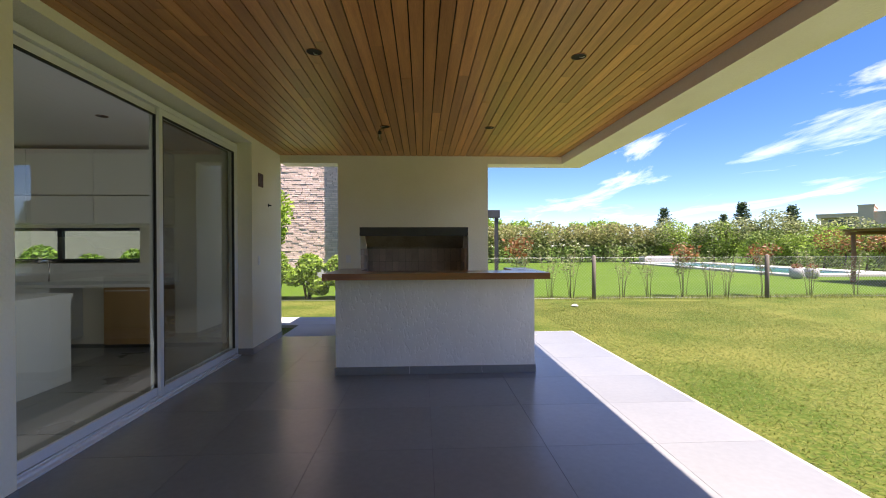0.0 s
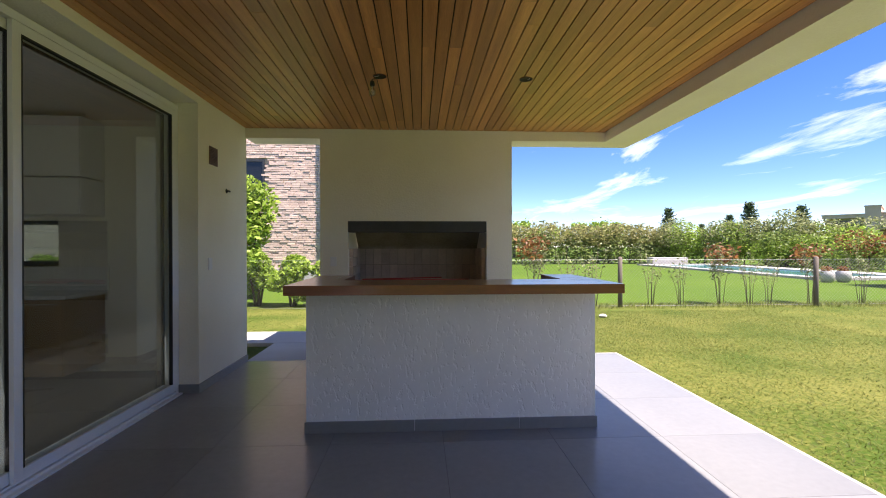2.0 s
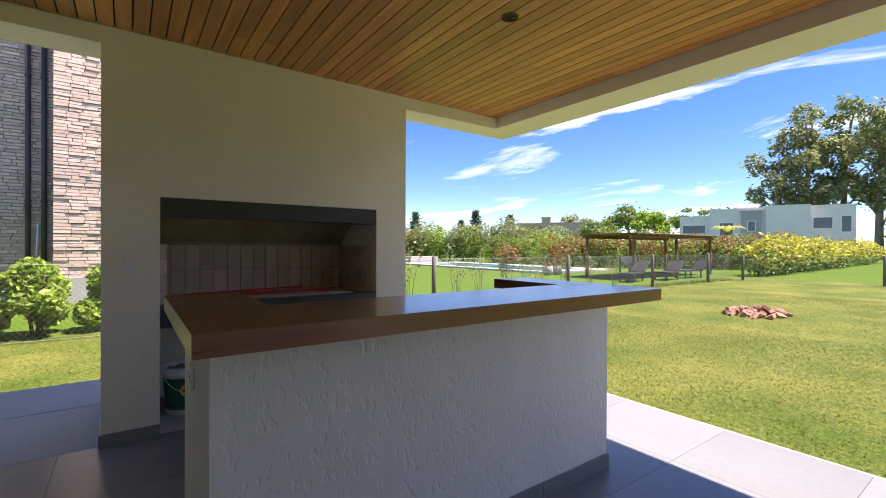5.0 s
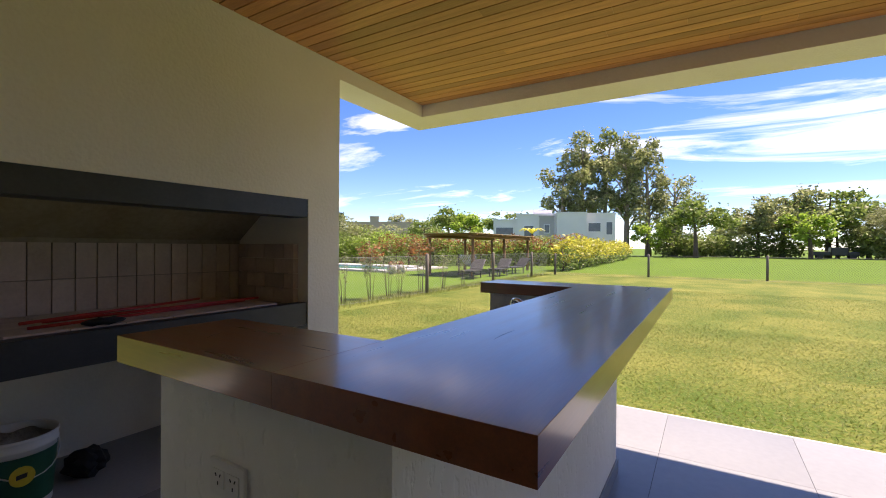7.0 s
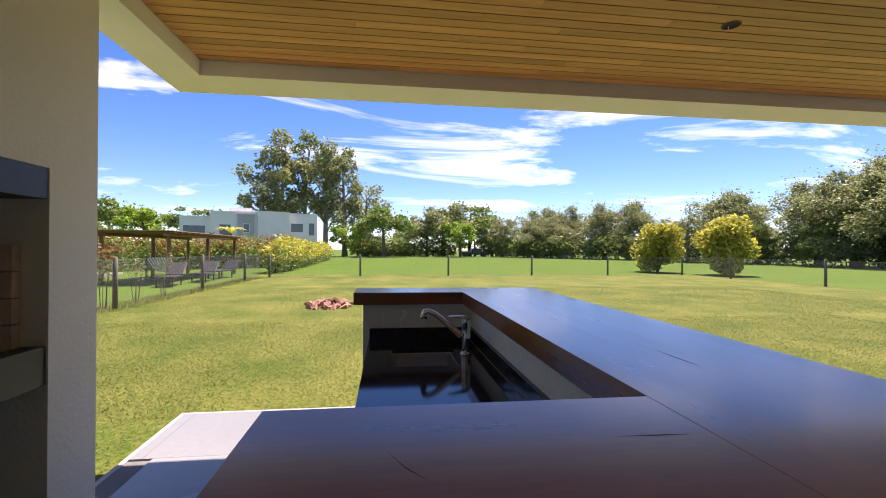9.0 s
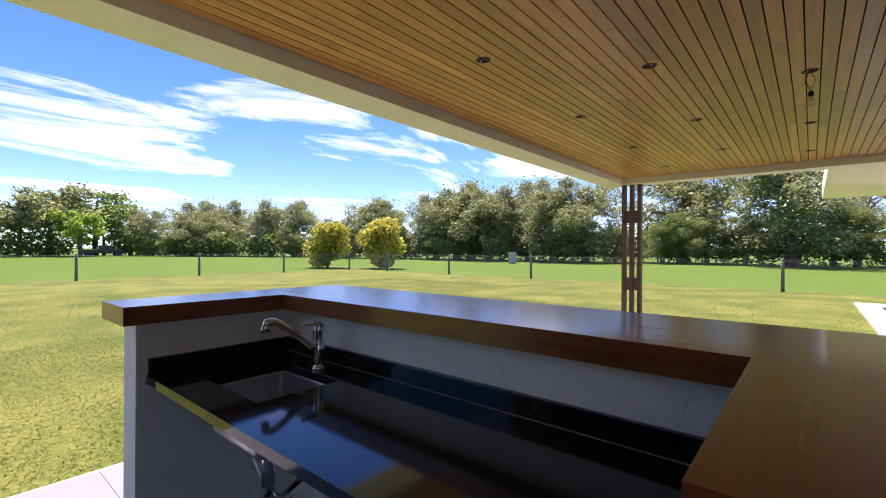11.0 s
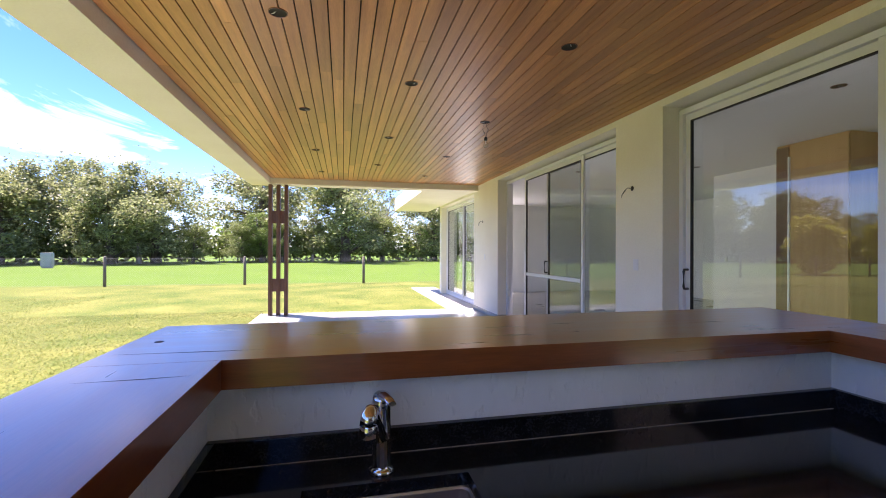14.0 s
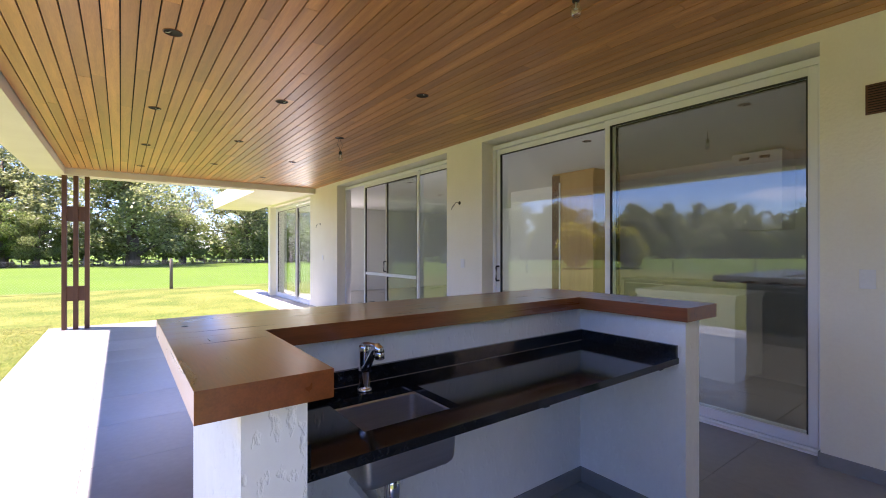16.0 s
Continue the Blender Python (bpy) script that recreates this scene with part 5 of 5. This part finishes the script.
for y in (14.72, 15.62):
    part("stand_foot", boxes((17.9, 19.3, y, y + 0.06, GZ, GZ + 0.06)), BLACK_STEEL, hammock)
    part("stand_post", boxes((17.97, 18.03, y, y + 0.06, GZ + 0.06, 1.0)), BLACK_STEEL, hammock)
POT = material("grey_fibre_pot", (0.30, 0.31, 0.31), (0.42, 0.43, 0.43), 0.85, 3, 40, 0.3, 0.005)
pot = thing("plant_pot", "round grey pot with a small flowering plant", "plant pot", "pool pots")
bm = bmesh.new()
lathe(bm, [(0.0, 0.0), (0.20, 0.0), (0.30, 0.18), (0.31, 0.36), (0.26, 0.52), (0.24, 0.53), (0.23, 0.50), (0.0, 0.48)], (0, 0, 0), 20)
part("pot", bm, POT, pot)
prng = np.random.default_rng(5)
v, f = quad_leaves(prng, blob_points(prng, [(0, 0, 0.62, 0.24, 0.24, 0.15)], 130, 0.2), 0.06)
raw("plant", v, f, LEAF_RED, pot)
pot.matrix_basis = pose(16.3, 18.6, GZ) @ Matrix.Scale(0.85, 4)
copy_thing(pot, pose(17.0, 18.6, GZ, 0, 0, 70))

# ---- rubble heap ----
RUBBLE = material("broken_brick_rubble", (0.26, 0.10, 0.06), (0.42, 0.27, 0.20), 0.95, 8, 50, 0.6, 0.01, vary="object", amount=0.35)
heap = thing("rubble_heap", "small heap of broken bricks on the lawn", "rubble")
rr = random.Random(8)
shapes = []
for k in range(4):
    bm = boxes((-0.11, 0.11, -0.06, 0.06, -0.04, 0.04), bevel=0.012)
    for v in bm.verts:
        v.co *= 1 + 0.25 * noise.noise(v.co * 9 + Vector((k * 5, 0, 0)))
    shapes.append(mesh_of("brick_chunk", bm, RUBBLE))
for k in range(46):
    a, r = rr.uniform(0, math.tau), 0.55 * rr.random() ** 0.7
    ob = piece("brick_chunk", shapes[k % 4], heap, (0, 0, 0))
    ob.matrix_basis = pose(9.75 + 1.25 * r * math.cos(a), 7.3 + r * math.sin(a), GZ + 0.02 + 0.22 * (0.6 - r) * rr.random(), rr.uniform(-40, 40), rr.uniform(-40, 40), rr.uniform(0, 360))

stone = thing("white_stone", "small white stone lying on the lawn", "stone")
bm = bmesh.new()
bmesh.ops.create_icosphere(bm, subdivisions=2, radius=1.0)
for v in bm.verts:
    v.co = Vector((3.75 + v.co.x * 0.085, 10.65 + v.co.y * 0.06, GZ + 0.03 + v.co.z * 0.035)) + 0.02 * noise.noise_vector(v.co * 1.7)
part("rock", bm, CONCRETE, stone)

# ---- service cabinet beyond the far fence ----
service = thing("service_cabinet", "grey metal service cabinet standing in the far field", "cabinet", at=(21.45, -30.0, GZ))
part("body", boxes((-0.32, 0.32, -0.2, 0.2, 0.12, 1.10), bevel=0.015), POT, service)
part("door", boxes((-0.28, 0.28, 0.2015, 0.215, 0.17, 1.04), bevel=0.004), POT, service)
part("plinth", boxes((-0.28, 0.28, -0.17, 0.17, -0.05, 0.12), bevel=0.005), CONCRETE, service)

# ---- parked truck far off at the field's end ----
truck = thing("pickup_truck", "dark pickup truck parked under the far trees", "truck", at=(84, -14, GZ))
part("cab", boxes((0, 1.9, 1.2, 3.2, 0.5, 1.75), bevel=0.15), BLACK_STEEL, truck)
part("bed", boxes((0, 1.9, 3.25, 5.4, 0.5, 1.1), bevel=0.08), BLACK_STEEL, truck)
part("bonnet", boxes((0.05, 1.85, 0.0, 1.2, 0.5, 1.1), bevel=0.12), BLACK_STEEL, truck)
for x in (-0.03, 1.7):
    for y in (0.7, 4.4):
        bm = bmesh.new()
        tube(bm, [(x, y, 0.38), (x + 0.23, y, 0.38)], 0.38, 16)
        part("wheel", bm, RUBBER, truck)

# ---- shrubs along the fence ----
b1 = bush("shrub", "bright green garden shrub against the wire fence", 21, (0.75, 0.6, 1.35), 0.075, LEAF_BRIGHT, 2600, group="fence shrubs")
b1.matrix_basis = pose(-3.0, 12.75, GZ)
for x, y, s, r in ((-2.15, 12.8, 0.95, 80), (-3.9, 12.9, 1.1, 160), (-1.2, 12.9, 0.9, 220), (-5.0, 12.8, 1.15, 20), (-6.3, 12.9, 1.05, 300), (-7.6, 12.8, 1.1, 130), (-8.9, 12.9, 1.0, 50), (-10.2, 12.8, 1.2, 10), (-11.5, 12.9, 1.1, 200), (-12.8, 12.8, 1.25, 100), (-14.2, 12.9, 1.1, 300)):
    copy_thing(b1, pose(x, y, GZ, 0, 0, r) @ Matrix.Scale(s, 4))
b2 = bush("tall_shrub", "tall leafy shrub beside the brick house", 22, (1.1, 0.9, 3.6), 0.09, LEAF_BRIGHT, 4200, lumps=16)
b2.matrix_basis = pose(-4.75, 14.3, GZ)
copy_thing(b2, pose(-6.8, 14.6, GZ, 0, 0, 100))


def sapling(name, label, seed, height, leaf_mat, leaves, tops, group):
    rng = np.random.default_rng(seed)
    root = thing(name, label, "shrub", group)
    bm = bmesh.new()
    tips = []
    for i in range(6):
        a = rng.uniform(0, math.tau)
        h = height * rng.uniform(0.6, 1.0)
        r = rng.uniform(0.1, 0.32)
        pts = [(0.06 * math.cos(a), 0.06 * math.sin(a), 0), (0.4 * r * math.cos(a), 0.4 * r * math.sin(a), 0.4 * h), (r * math.cos(a), r * math.sin(a), h)]
        tube(bm, pts, [0.008, 0.006, 0.002], 5)
        tips.append(pts)
    part("stems", bm, BARK, root)
    c = []
    for _ in range(leaves):
        p = tips[rng.integers(len(tips))]
        k = rng.uniform(0.25, 1.0)
        q = np.array(p[1]) * (1 - k) + np.array(p[2]) * k
        c.append(q + rng.normal(size=3) * 0.06)
    v, f = quad_leaves(rng, np.array(c), 0.035)
    raw("leaves", v, f, LEAF_GREY, root)
    if tops:
        v, f = quad_leaves(rng, blob_points(rng, [(0, 0, height * 0.88, 0.42, 0.42, 0.22), (0.15, 0.1, height * 0.75, 0.3, 0.3, 0.2)], tops, 0.2), 0.055)
        raw("top_leaves", v, f, leaf_mat, root, "reddish young leaves")
    return root


s1 = sapling("sapling", "thin bare-stemmed shrub tied to the fence", 31, 1.55, LEAF_GREY, 150, 0, "fence saplings")
s1.matrix_basis = pose(5.75, 12.5, GZ)
for x, s, r in ((3.7, 1.0, 40), (4.3, 1.1, 200), (6.5, 0.95, 120), (8.25, 1.0, 70), (8.75, 0.9, 250), (11.2, 1.0, 10), (12.6, 0.9, 130)):
    copy_thing(s1, pose(x, 12.45, GZ, 0, 0, r) @ Matrix.Scale(s, 4))
s2 = sapling("red_shrub", "young shrub with reddish top leaves on the fence", 32, 1.5, LEAF_RED, 420, 200, "red fence shrubs")
s2.matrix_basis = pose(7.5, 12.45, GZ)
for x, y, s, r in ((9.85, 12.45, 1.0, 90), (3.0, 13.2, 1.15, 200)):
    copy_thing(s2, pose(x, y, GZ, 0, 0, r) @ Matrix.Scale(s, 4))


def hedge_row(name, label, seed, start, end, width, height, leaf, mats, count, wobble=0.25, category="hedge"):
    """A run of overlapping leafy lumps; mats: (material, share, lower, upper) height bands."""
    rng = np.random.default_rng(seed)
    root = thing(name, label, category, "hedges")
    run = math.hypot(end[0] - start[0], end[1] - start[1])
    n = max(4, int(run / (width * 0.55)))
    for mat, share, lo, hi in mats:
        blobs = []
        for i in range(n):
            k = (i + rng.uniform(0.2, 0.8)) / n
            h = height * (1 + wobble * rng.uniform(-1, 1))
            x, y = start[0] + (end[0] - start[0]) * k, start[1] + (end[1] - start[1]) * k
            zc = h * 0.5 * (lo + hi)
            blobs.append((x + rng.normal() * 0.15 * width, y + rng.normal() * 0.15 * width, GZ + zc, width * 0.62, width * 0.62, max(0.2, h * 0.55 * (hi - lo))))
        v, f = quad_leaves(rng, blob_points(rng, blobs, int(count * share), 0.5), leaf)
        raw("foliage", v, f, mat, root)
    bm = bmesh.new()
    for i in range(n):
        k = (i + 0.5) / n
        x, y = start[0] + (end[0] - start[0]) * k, start[1] + (end[1] - start[1]) * k
        tube(bm, [(x, y, GZ), (x + 0.1, y, GZ + height * 0.4), (x - 0.1, y + 0.1, GZ + height * 0.7)], [0.06, 0.045, 0.02], 5)
    part("stems", bm, BARK, root)["kind"] = "stuff"
    return root


hedge_row("hedge", "tall variegated cream and green hedge behind the pool lawn", 41, (2.5, 38), (21.5, 39), 1.7, 3.3, 0.13, [(LEAF_CREAM, 0.5, 0.45, 1.0), (LEAF_DARK, 0.5, 0.0, 0.75)], 20000, 0.1)
hedge_row("hedge", "mixed green shrubbery beyond the pool", 42, (21, 39), (31, 30), 2.4, 3.1, 0.105, [(LEAF_BRIGHT, 0.35, 0.2, 0.95), (LEAF_MID, 0.35, 0.0, 0.9), (LEAF_GREY, 0.3, 0.5, 1.15)], 30000, 0.2)
hedge_row("hedge", "soft bright green shrubs beside the pool", 43, (25, 33), (33, 22), 2.0, 2.45, 0.10, [(LEAF_BRIGHT, 0.55, 0.0, 0.9), (LEAF_MID, 0.45, 0.3, 1.0)], 18000, 0.2)
hedge_row("hedge", "red and green photinia hedge behind the pergola", 44, (24, 26), (34, 13.8), 1.6, 2.0, 0.09, [(LEAF_MID, 0.55, 0.0, 0.85), (LEAF_RED, 0.30, 0.5, 1.05), (LEAF_BRIGHT, 0.15, 0.4, 1.0)], 18000, 0.2)
hedge_row("hedge", "grey-green shrubs behind the pergola", 45, (31, 22), (37, 14.5), 2.2, 2.2, 0.10, [(LEAF_DARK, 0.6, 0.0, 0.9), (LEAF_GREY, 0.4, 0.3, 1.0)], 14000, 0.2)
hedge_row("hedge", "yellow-green hedge along the boundary of the field", 46, (24.3, 12.2), (60, 14.0), 1.2, 1.95, 0.12, [(LEAF_YELLOW, 0.6, 0.3, 1.05), (LEAF_MID, 0.4, 0.0, 0.7)], 12000, 0.15)
hedge_row("hedge", "round dark shrubs at the far end of the field", 47, (82, 10), (88, -8), 3.0, 3.2, 0.28, [(LEAF_MID, 0.5, 0.1, 1.0), (LEAF_DARK, 0.5, 0.0, 0.9)], 5000, 0.25)
hedge_row("hedge", "rounded shrubs under the field trees", 52, (80, 12), (92, 2), 3.4, 3.3, 0.26, [(LEAF_MID, 0.5, 0.1, 1.0), (LEAF_GREY, 0.5, 0.0, 0.9)], 5000, 0.3)
hedge_row("hedge", "dense undergrowth at the foot of the wood", 48, (88, -14), (58, -34), 3.4, 3.4, 0.30, [(LEAF_DARK, 0.6, 0.0, 1.0), (LEAF_MID, 0.4, 0.2, 1.0)], 7000, 0.3)
hedge_row("hedge", "dense undergrowth at the foot of the wood", 49, (58, -34), (18, -43), 3.2, 3.2, 0.28, [(LEAF_DARK, 0.55, 0.0, 1.0), (LEAF_GREY, 0.45, 0.2, 1.0)], 8000, 0.3)
hedge_row("hedge", "dense undergrowth at the foot of the wood", 50, (18, -43), (-24, -48), 3.2, 3.4, 0.28, [(LEAF_DARK, 0.5, 0.0, 1.0), (LEAF_MID, 0.5, 0.2, 1.0)], 8000, 0.3)
yb = bush("yellow_bush", "large rounded bush with yellow-green leaves by the fence", 51, (1.75, 1.65, 3.15), 0.115, LEAF_YELLOW, 7000, "bush", "yellow bushes", lumps=26)
yb.matrix_basis = pose(26.0, -12.1, GZ) @ Matrix.Diagonal((1.06, 1.06, 1.1, 1))
copy_thing(yb, pose(22.5, -14.2, GZ, 0, 0, 130) @ Matrix.Diagonal((1.14, 1.14, 1.1, 1)))

# ---- trees ----
variants = [
    tree("tree", "broad dark green tree in the wood edge", 61, 9.0, 3.4, 0.098, LEAF_DARK, BARK, 19000, group="wood edge", base=0.06, lumps=62, limbs=10),
    tree("tree", "mid-green leafy tree in the wood edge", 62, 9.5, 3.0, 0.098, LEAF_MID, BARK, 17000, group="wood edge", base=0.06, lumps=62, limbs=10),
    tree("tree", "grey-green open-crowned tree in the wood edge", 63, 11.5, 2.7, 0.092, LEAF_GREY, PALE_BARK, 11500, group="wood edge", base=0.2, lumps=48, limbs=13),
    tree("tree", "low dense dark tree in the wood edge", 64, 7.0, 3.3, 0.098, LEAF_GREY, BARK, 18000, group="wood edge", base=0.02, lumps=60, limbs=9),
]
rt = random.Random(17)
line = [(103, 88, 8.4), (112, 80, 8.6), (122, 70, 9.0), (132, 62, 9.3), (140, 56, 11.2), (149, 52, 10.2), (158, 49, 9.8), (168, 48, 10.0), (180, 50, 11.4), (190, 54, 11.4), (200, 62, 11.0)]
put_count = 0
for (a0, d0, h0), (a1, d1, h1) in zip(line, line[1:]):
    steps = max(2, int(radians(a1 - a0) * 0.5 * (d0 + d1) / 2.5))
    for s in range(steps):
        k = (s + rt.uniform(0.1, 0.9)) / steps
        for row in range(2):
            az, dist, h = radians(a0 + (a1 - a0) * k), d0 + (d1 - d0) * k + row * 6 + rt.uniform(-1.5, 1.5), h0 + (h1 - h0) * k
            v = variants[(put_count * 7 + rt.randrange(3)) % 4]
            native = (9.0, 9.5, 10.2, 7.0)[variants.index(v)]
            sc = h / native * rt.uniform(0.60, 0.96) * (1.05 if row else 0.92)
            m = pose(0.3 + dist * math.sin(az), 6.0 + dist * math.cos(az), GZ, 0, 0, rt.uniform(0, 360)) @ Matrix.Diagonal((sc * 1.05, sc * 1.05, sc, 1))
            if put_count < 4:
                variants[put_count].matrix_basis = m
            else:
                copy_thing(v, m)
            put_count += 1


def put_tree(t, az, dist, sc=1.0, squash=1.0, eye=(-1.2, 5.9)):
    t.matrix_basis = pose(eye[0] + dist * math.sin(radians(az)), eye[1] + dist * math.cos(radians(az)), GZ, 0, 0, az * 7) @ Matrix.Diagonal((sc * squash, sc * squash, sc, 1))
    return t


for k, (az, dist, h, sp, n, words) in enumerate(((74.6, 82, 18.5, 3.6, 3600, "tall eucalyptus with a narrow grey-green crown"), (77.0, 84, 24, 4.3, 6000, "very tall eucalyptus with an open grey-green crown"),
        (79.6, 88, 25.5, 4.2, 6000, "very tall eucalyptus with layered drooping foliage"), (82.2, 84, 23.5, 4.2, 5200, "tall eucalyptus with bare pale limbs"), (84.6, 86, 23, 3.8, 4200, "tall eucalyptus with a thin airy crown"),
        (87.3, 88, 16.5, 4.2, 2400, "leaning eucalyptus with sparse leaves"))):
    put_tree(tree("eucalyptus_tree", words, 71 + k, h, sp, 0.30, LEAF_DARK if k == 2 else LEAF_GREY, PALE_BARK, n, 0.5, 0.18, "tall eucalyptus", 40, 14, 1.3), az, dist)
umb = tree("umbrella_tree", "spreading light green tree with a flat crown", 75, 8.2, 4.2, 0.24, LEAF_MID, BARK, 3600, 0.3, 0.55, "field trees", 18, 9, 0.55)
put_tree(umb, 89.6, 78, 1.2, 1.0)
bt = tree("field_tree", "bright green leafy tree at the field's end", 76, 7.2, 3.2, 0.22, LEAF_BRIGHT, BARK, 3200, 0.25, 0.3, "field trees", 18, 8)
put_tree(bt, 99.6, 84, 1.08)
gt = tree("field_tree", "pale grey-green tree at the field's end", 77, 7.8, 3.6, 0.22, LEAF_GREY, BARK, 3200, 0.25, 0.35, "field trees", 18, 8)
put_tree(gt, 95.2, 88, 1.22)
for src, az, dist, sc in ((gt, 97.3, 90, 1.22), (umb, 100.8, 96, 1.25), (bt, 101.5, 95, 0.95), (umb, 68.0, 90, 0.95), (bt, 63.0, 95, 1.3), (umb, 60.0, 100, 1.15), (gt, 92.6, 118, 1.0), (gt, 87.2, 112, 0.8), (bt, 84.5, 80, 0.85), (umb, 57.0, 70, 0.62), (gt, 54.5, 92, 0.9)):
    copy_thing(src, pose(-1.2 + dist * math.sin(radians(az)), 5.9 + dist * math.cos(radians(az)), GZ, 0, 0, az * 11 % 360) @ Matrix.Scale(sc, 4))


def pine(seed):
    """Conical pine: whorls of drooping boughs of needles."""
    rng = np.random.default_rng(seed)
    root = thing("pine_tree", "dark young pine behind the hedge", "tree", "far pines")
    bm = bmesh.new()
    tube(bm, [(0, 0, 0), (0.05, 0, 3), (0, 0, 6.8)], [0.16, 0.1, 0.02], 6)
    c = []
    for i in range(13):
        z = 1.2 + 0.43 * i
        r = 1.75 * (1 - i / 14) + 0.15
        for k in range(6):
            a = k * 1.047 + i * 0.6 + rng.uniform(-0.2, 0.2)
            tube(bm, [(0, 0, z), (r * math.cos(a), r * math.sin(a), z + 0.25)], [0.025, 0.008], 4)
            t = rng.uniform(0.25, 1.0, 22)
            c.append(np.stack([r * t * math.cos(a), r * t * math.sin(a), z + 0.25 * t], 1) + rng.normal(size=(22, 3)) * 0.13)
    part("trunk", bm, BARK, root)
    v, f = quad_leaves(rng, np.concatenate(c), 0.17)
    raw("crown", v, f, LEAF_PINE, root)
    return root


pn = pine(81)
spots_p = [(29.7, 62, 0.92), (37.3, 60, 1.02), (33.0, 66, 0.7), (41.5, 58, 0.9), (35.6, 64, 0.85), (26.8, 66, 0.7)]
for k, (az, dist, sc) in enumerate(spots_p):
    m = pose(0.1 + dist * math.sin(radians(az)), 0.6 + dist * math.cos(radians(az)), GZ, 0, 0, az * 31 % 360) @ Matrix.Scale(sc, 4)
    if k:
        copy_thing(pn, m)
    else:
        pn.matrix_basis = m
for az, dist, sc in ((12.0, 60, 0.72), (15.5, 62, 0.62), (20.5, 60, 0.68), (23.5, 63, 0.72), (9.0, 64, 0.8)):
    copy_thing(bt, pose(0.1 + dist * math.sin(radians(az)), 0.6 + dist * math.cos(radians(az)), GZ, 0, 0, az * 17 % 360) @ Matrix.Scale(sc, 4))
palm = thing("small_palm", "small yellowish palm in front of the white house", "palm")
bm = bmesh.new()
tube(bm, [(0, 0, 0), (0.05, 0, 1.5), (0, 0, 2.9)], [0.14, 0.12, 0.1], 8)
part("trunk", bm, BARK, palm)
bm = bmesh.new()
for k in range(12):
    a = k * 0.52
    for s in (-1, 1):
        pts = [(0, 0, 2.9)] + [(math.cos(a) * r, math.sin(a) * r, 2.9 + 1.5 * r - 0.85 * r * r) for r in (0.5, 1.0, 1.5)]
        side = Vector((-math.sin(a), math.cos(a), 0)) * 0.16 * s
        vv = [bm.verts.new(Vector(p)) for p in pts]
        ww = [bm.verts.new(Vector(p) + side * q - Vector((0, 0, 0.08 * q))) for p, q in zip(pts, (0.2, 1.0, 0.9, 0.2))]
        for i in range(3):
            bm.faces.new((vv[i], vv[i + 1], ww[i + 1], ww[i]))
part("fronds", bm, LEAF_YELLOW, palm)
palm.matrix_basis = pose(45, 21.5, GZ)

# ---- floor tiles ----
def tile_mesh(x0, x1, y0, y1, mat):
    return mesh_of("tile", boxes((x0 + 0.0012, x1 - 0.0012, y0 + 0.0012, y1 - 0.0012, -0.011, 0.0)), mat)


xs = [X0 + PITCH * k for k in range(-4, 4)]
ys = [Y0 + PITCH * k for k in range(-9, 6)]
for i, xa in enumerate(xs):
    x0, x1 = max(xa, -2.30), min(xa + PITCH, 2.585)
    if x1 - x0 < 0.05:
        continue
    for ya in ys:
        y0, y1 = max(ya, -3.20), min(ya + PITCH, 7.40 if x0 < 1.2 else 7.545)
        if y1 - y0 < 0.03:
            continue
        ob = new("tile", tile_mesh(0, x1 - x0, 0, y1 - y0, PORCELAIN))
        ob.location = (x0, y0, 0)
        ob.parent = terrace
shared = tile_mesh(0, 0.95, 0, 0.95, INDOOR_TILE)
for i in range(7):
    for k in range(14):
        piece("tile", shared, indoor, (-9.0 + 0.954 * i, -6.65 + 0.96 * k, 0))

# ---- grass blades on the near lawn ----
grng = np.random.default_rng(99)


def blades(n, x0, x1, y0, y1, h):
    p = np.stack([grng.uniform(x0, x1, n), grng.uniform(y0, y1, n), np.full(n, GZ)], 1)
    a = grng.uniform(0, math.tau, n)
    w = np.stack([np.cos(a), np.sin(a), np.zeros(n)], 1) * grng.uniform(0.0022, 0.0048, n)[:, None]
    t = grng.normal(size=(n, 3)) * 0.026
    t[:, 2] = h * grng.uniform(0.25, 0.9, n)
    v = np.stack([p - w, p + w, p + t], 1).reshape(-1, 3)
    return v


gv = np.concatenate([blades(130000, 2.62, 7.5, -4.0, 11.5, 0.03), blades(80000, 7.5, 15, -8.0, 12.0, 0.035), blades(12000, -5.0, 1.2, 9.3, 12.2, 0.035),
                     blades(2500, -3.5, -2.04, 7.42, 8.39, 0.05), blades(26000, -1.4, 12, -11.5, -3.2, 0.035), blades(9000, 1.1, 4.5, 7.56, 10.5, 0.03), blades(6000, 2.6, 20.5, 11.7, 12.5, 0.16)])
lawn = raw("grass", gv.tolist(), np.arange(len(gv)).reshape(-1, 3).tolist(), BLADES)
tagged(lawn, "short yellow-green lawn grass blades", "grass", kind="stuff")
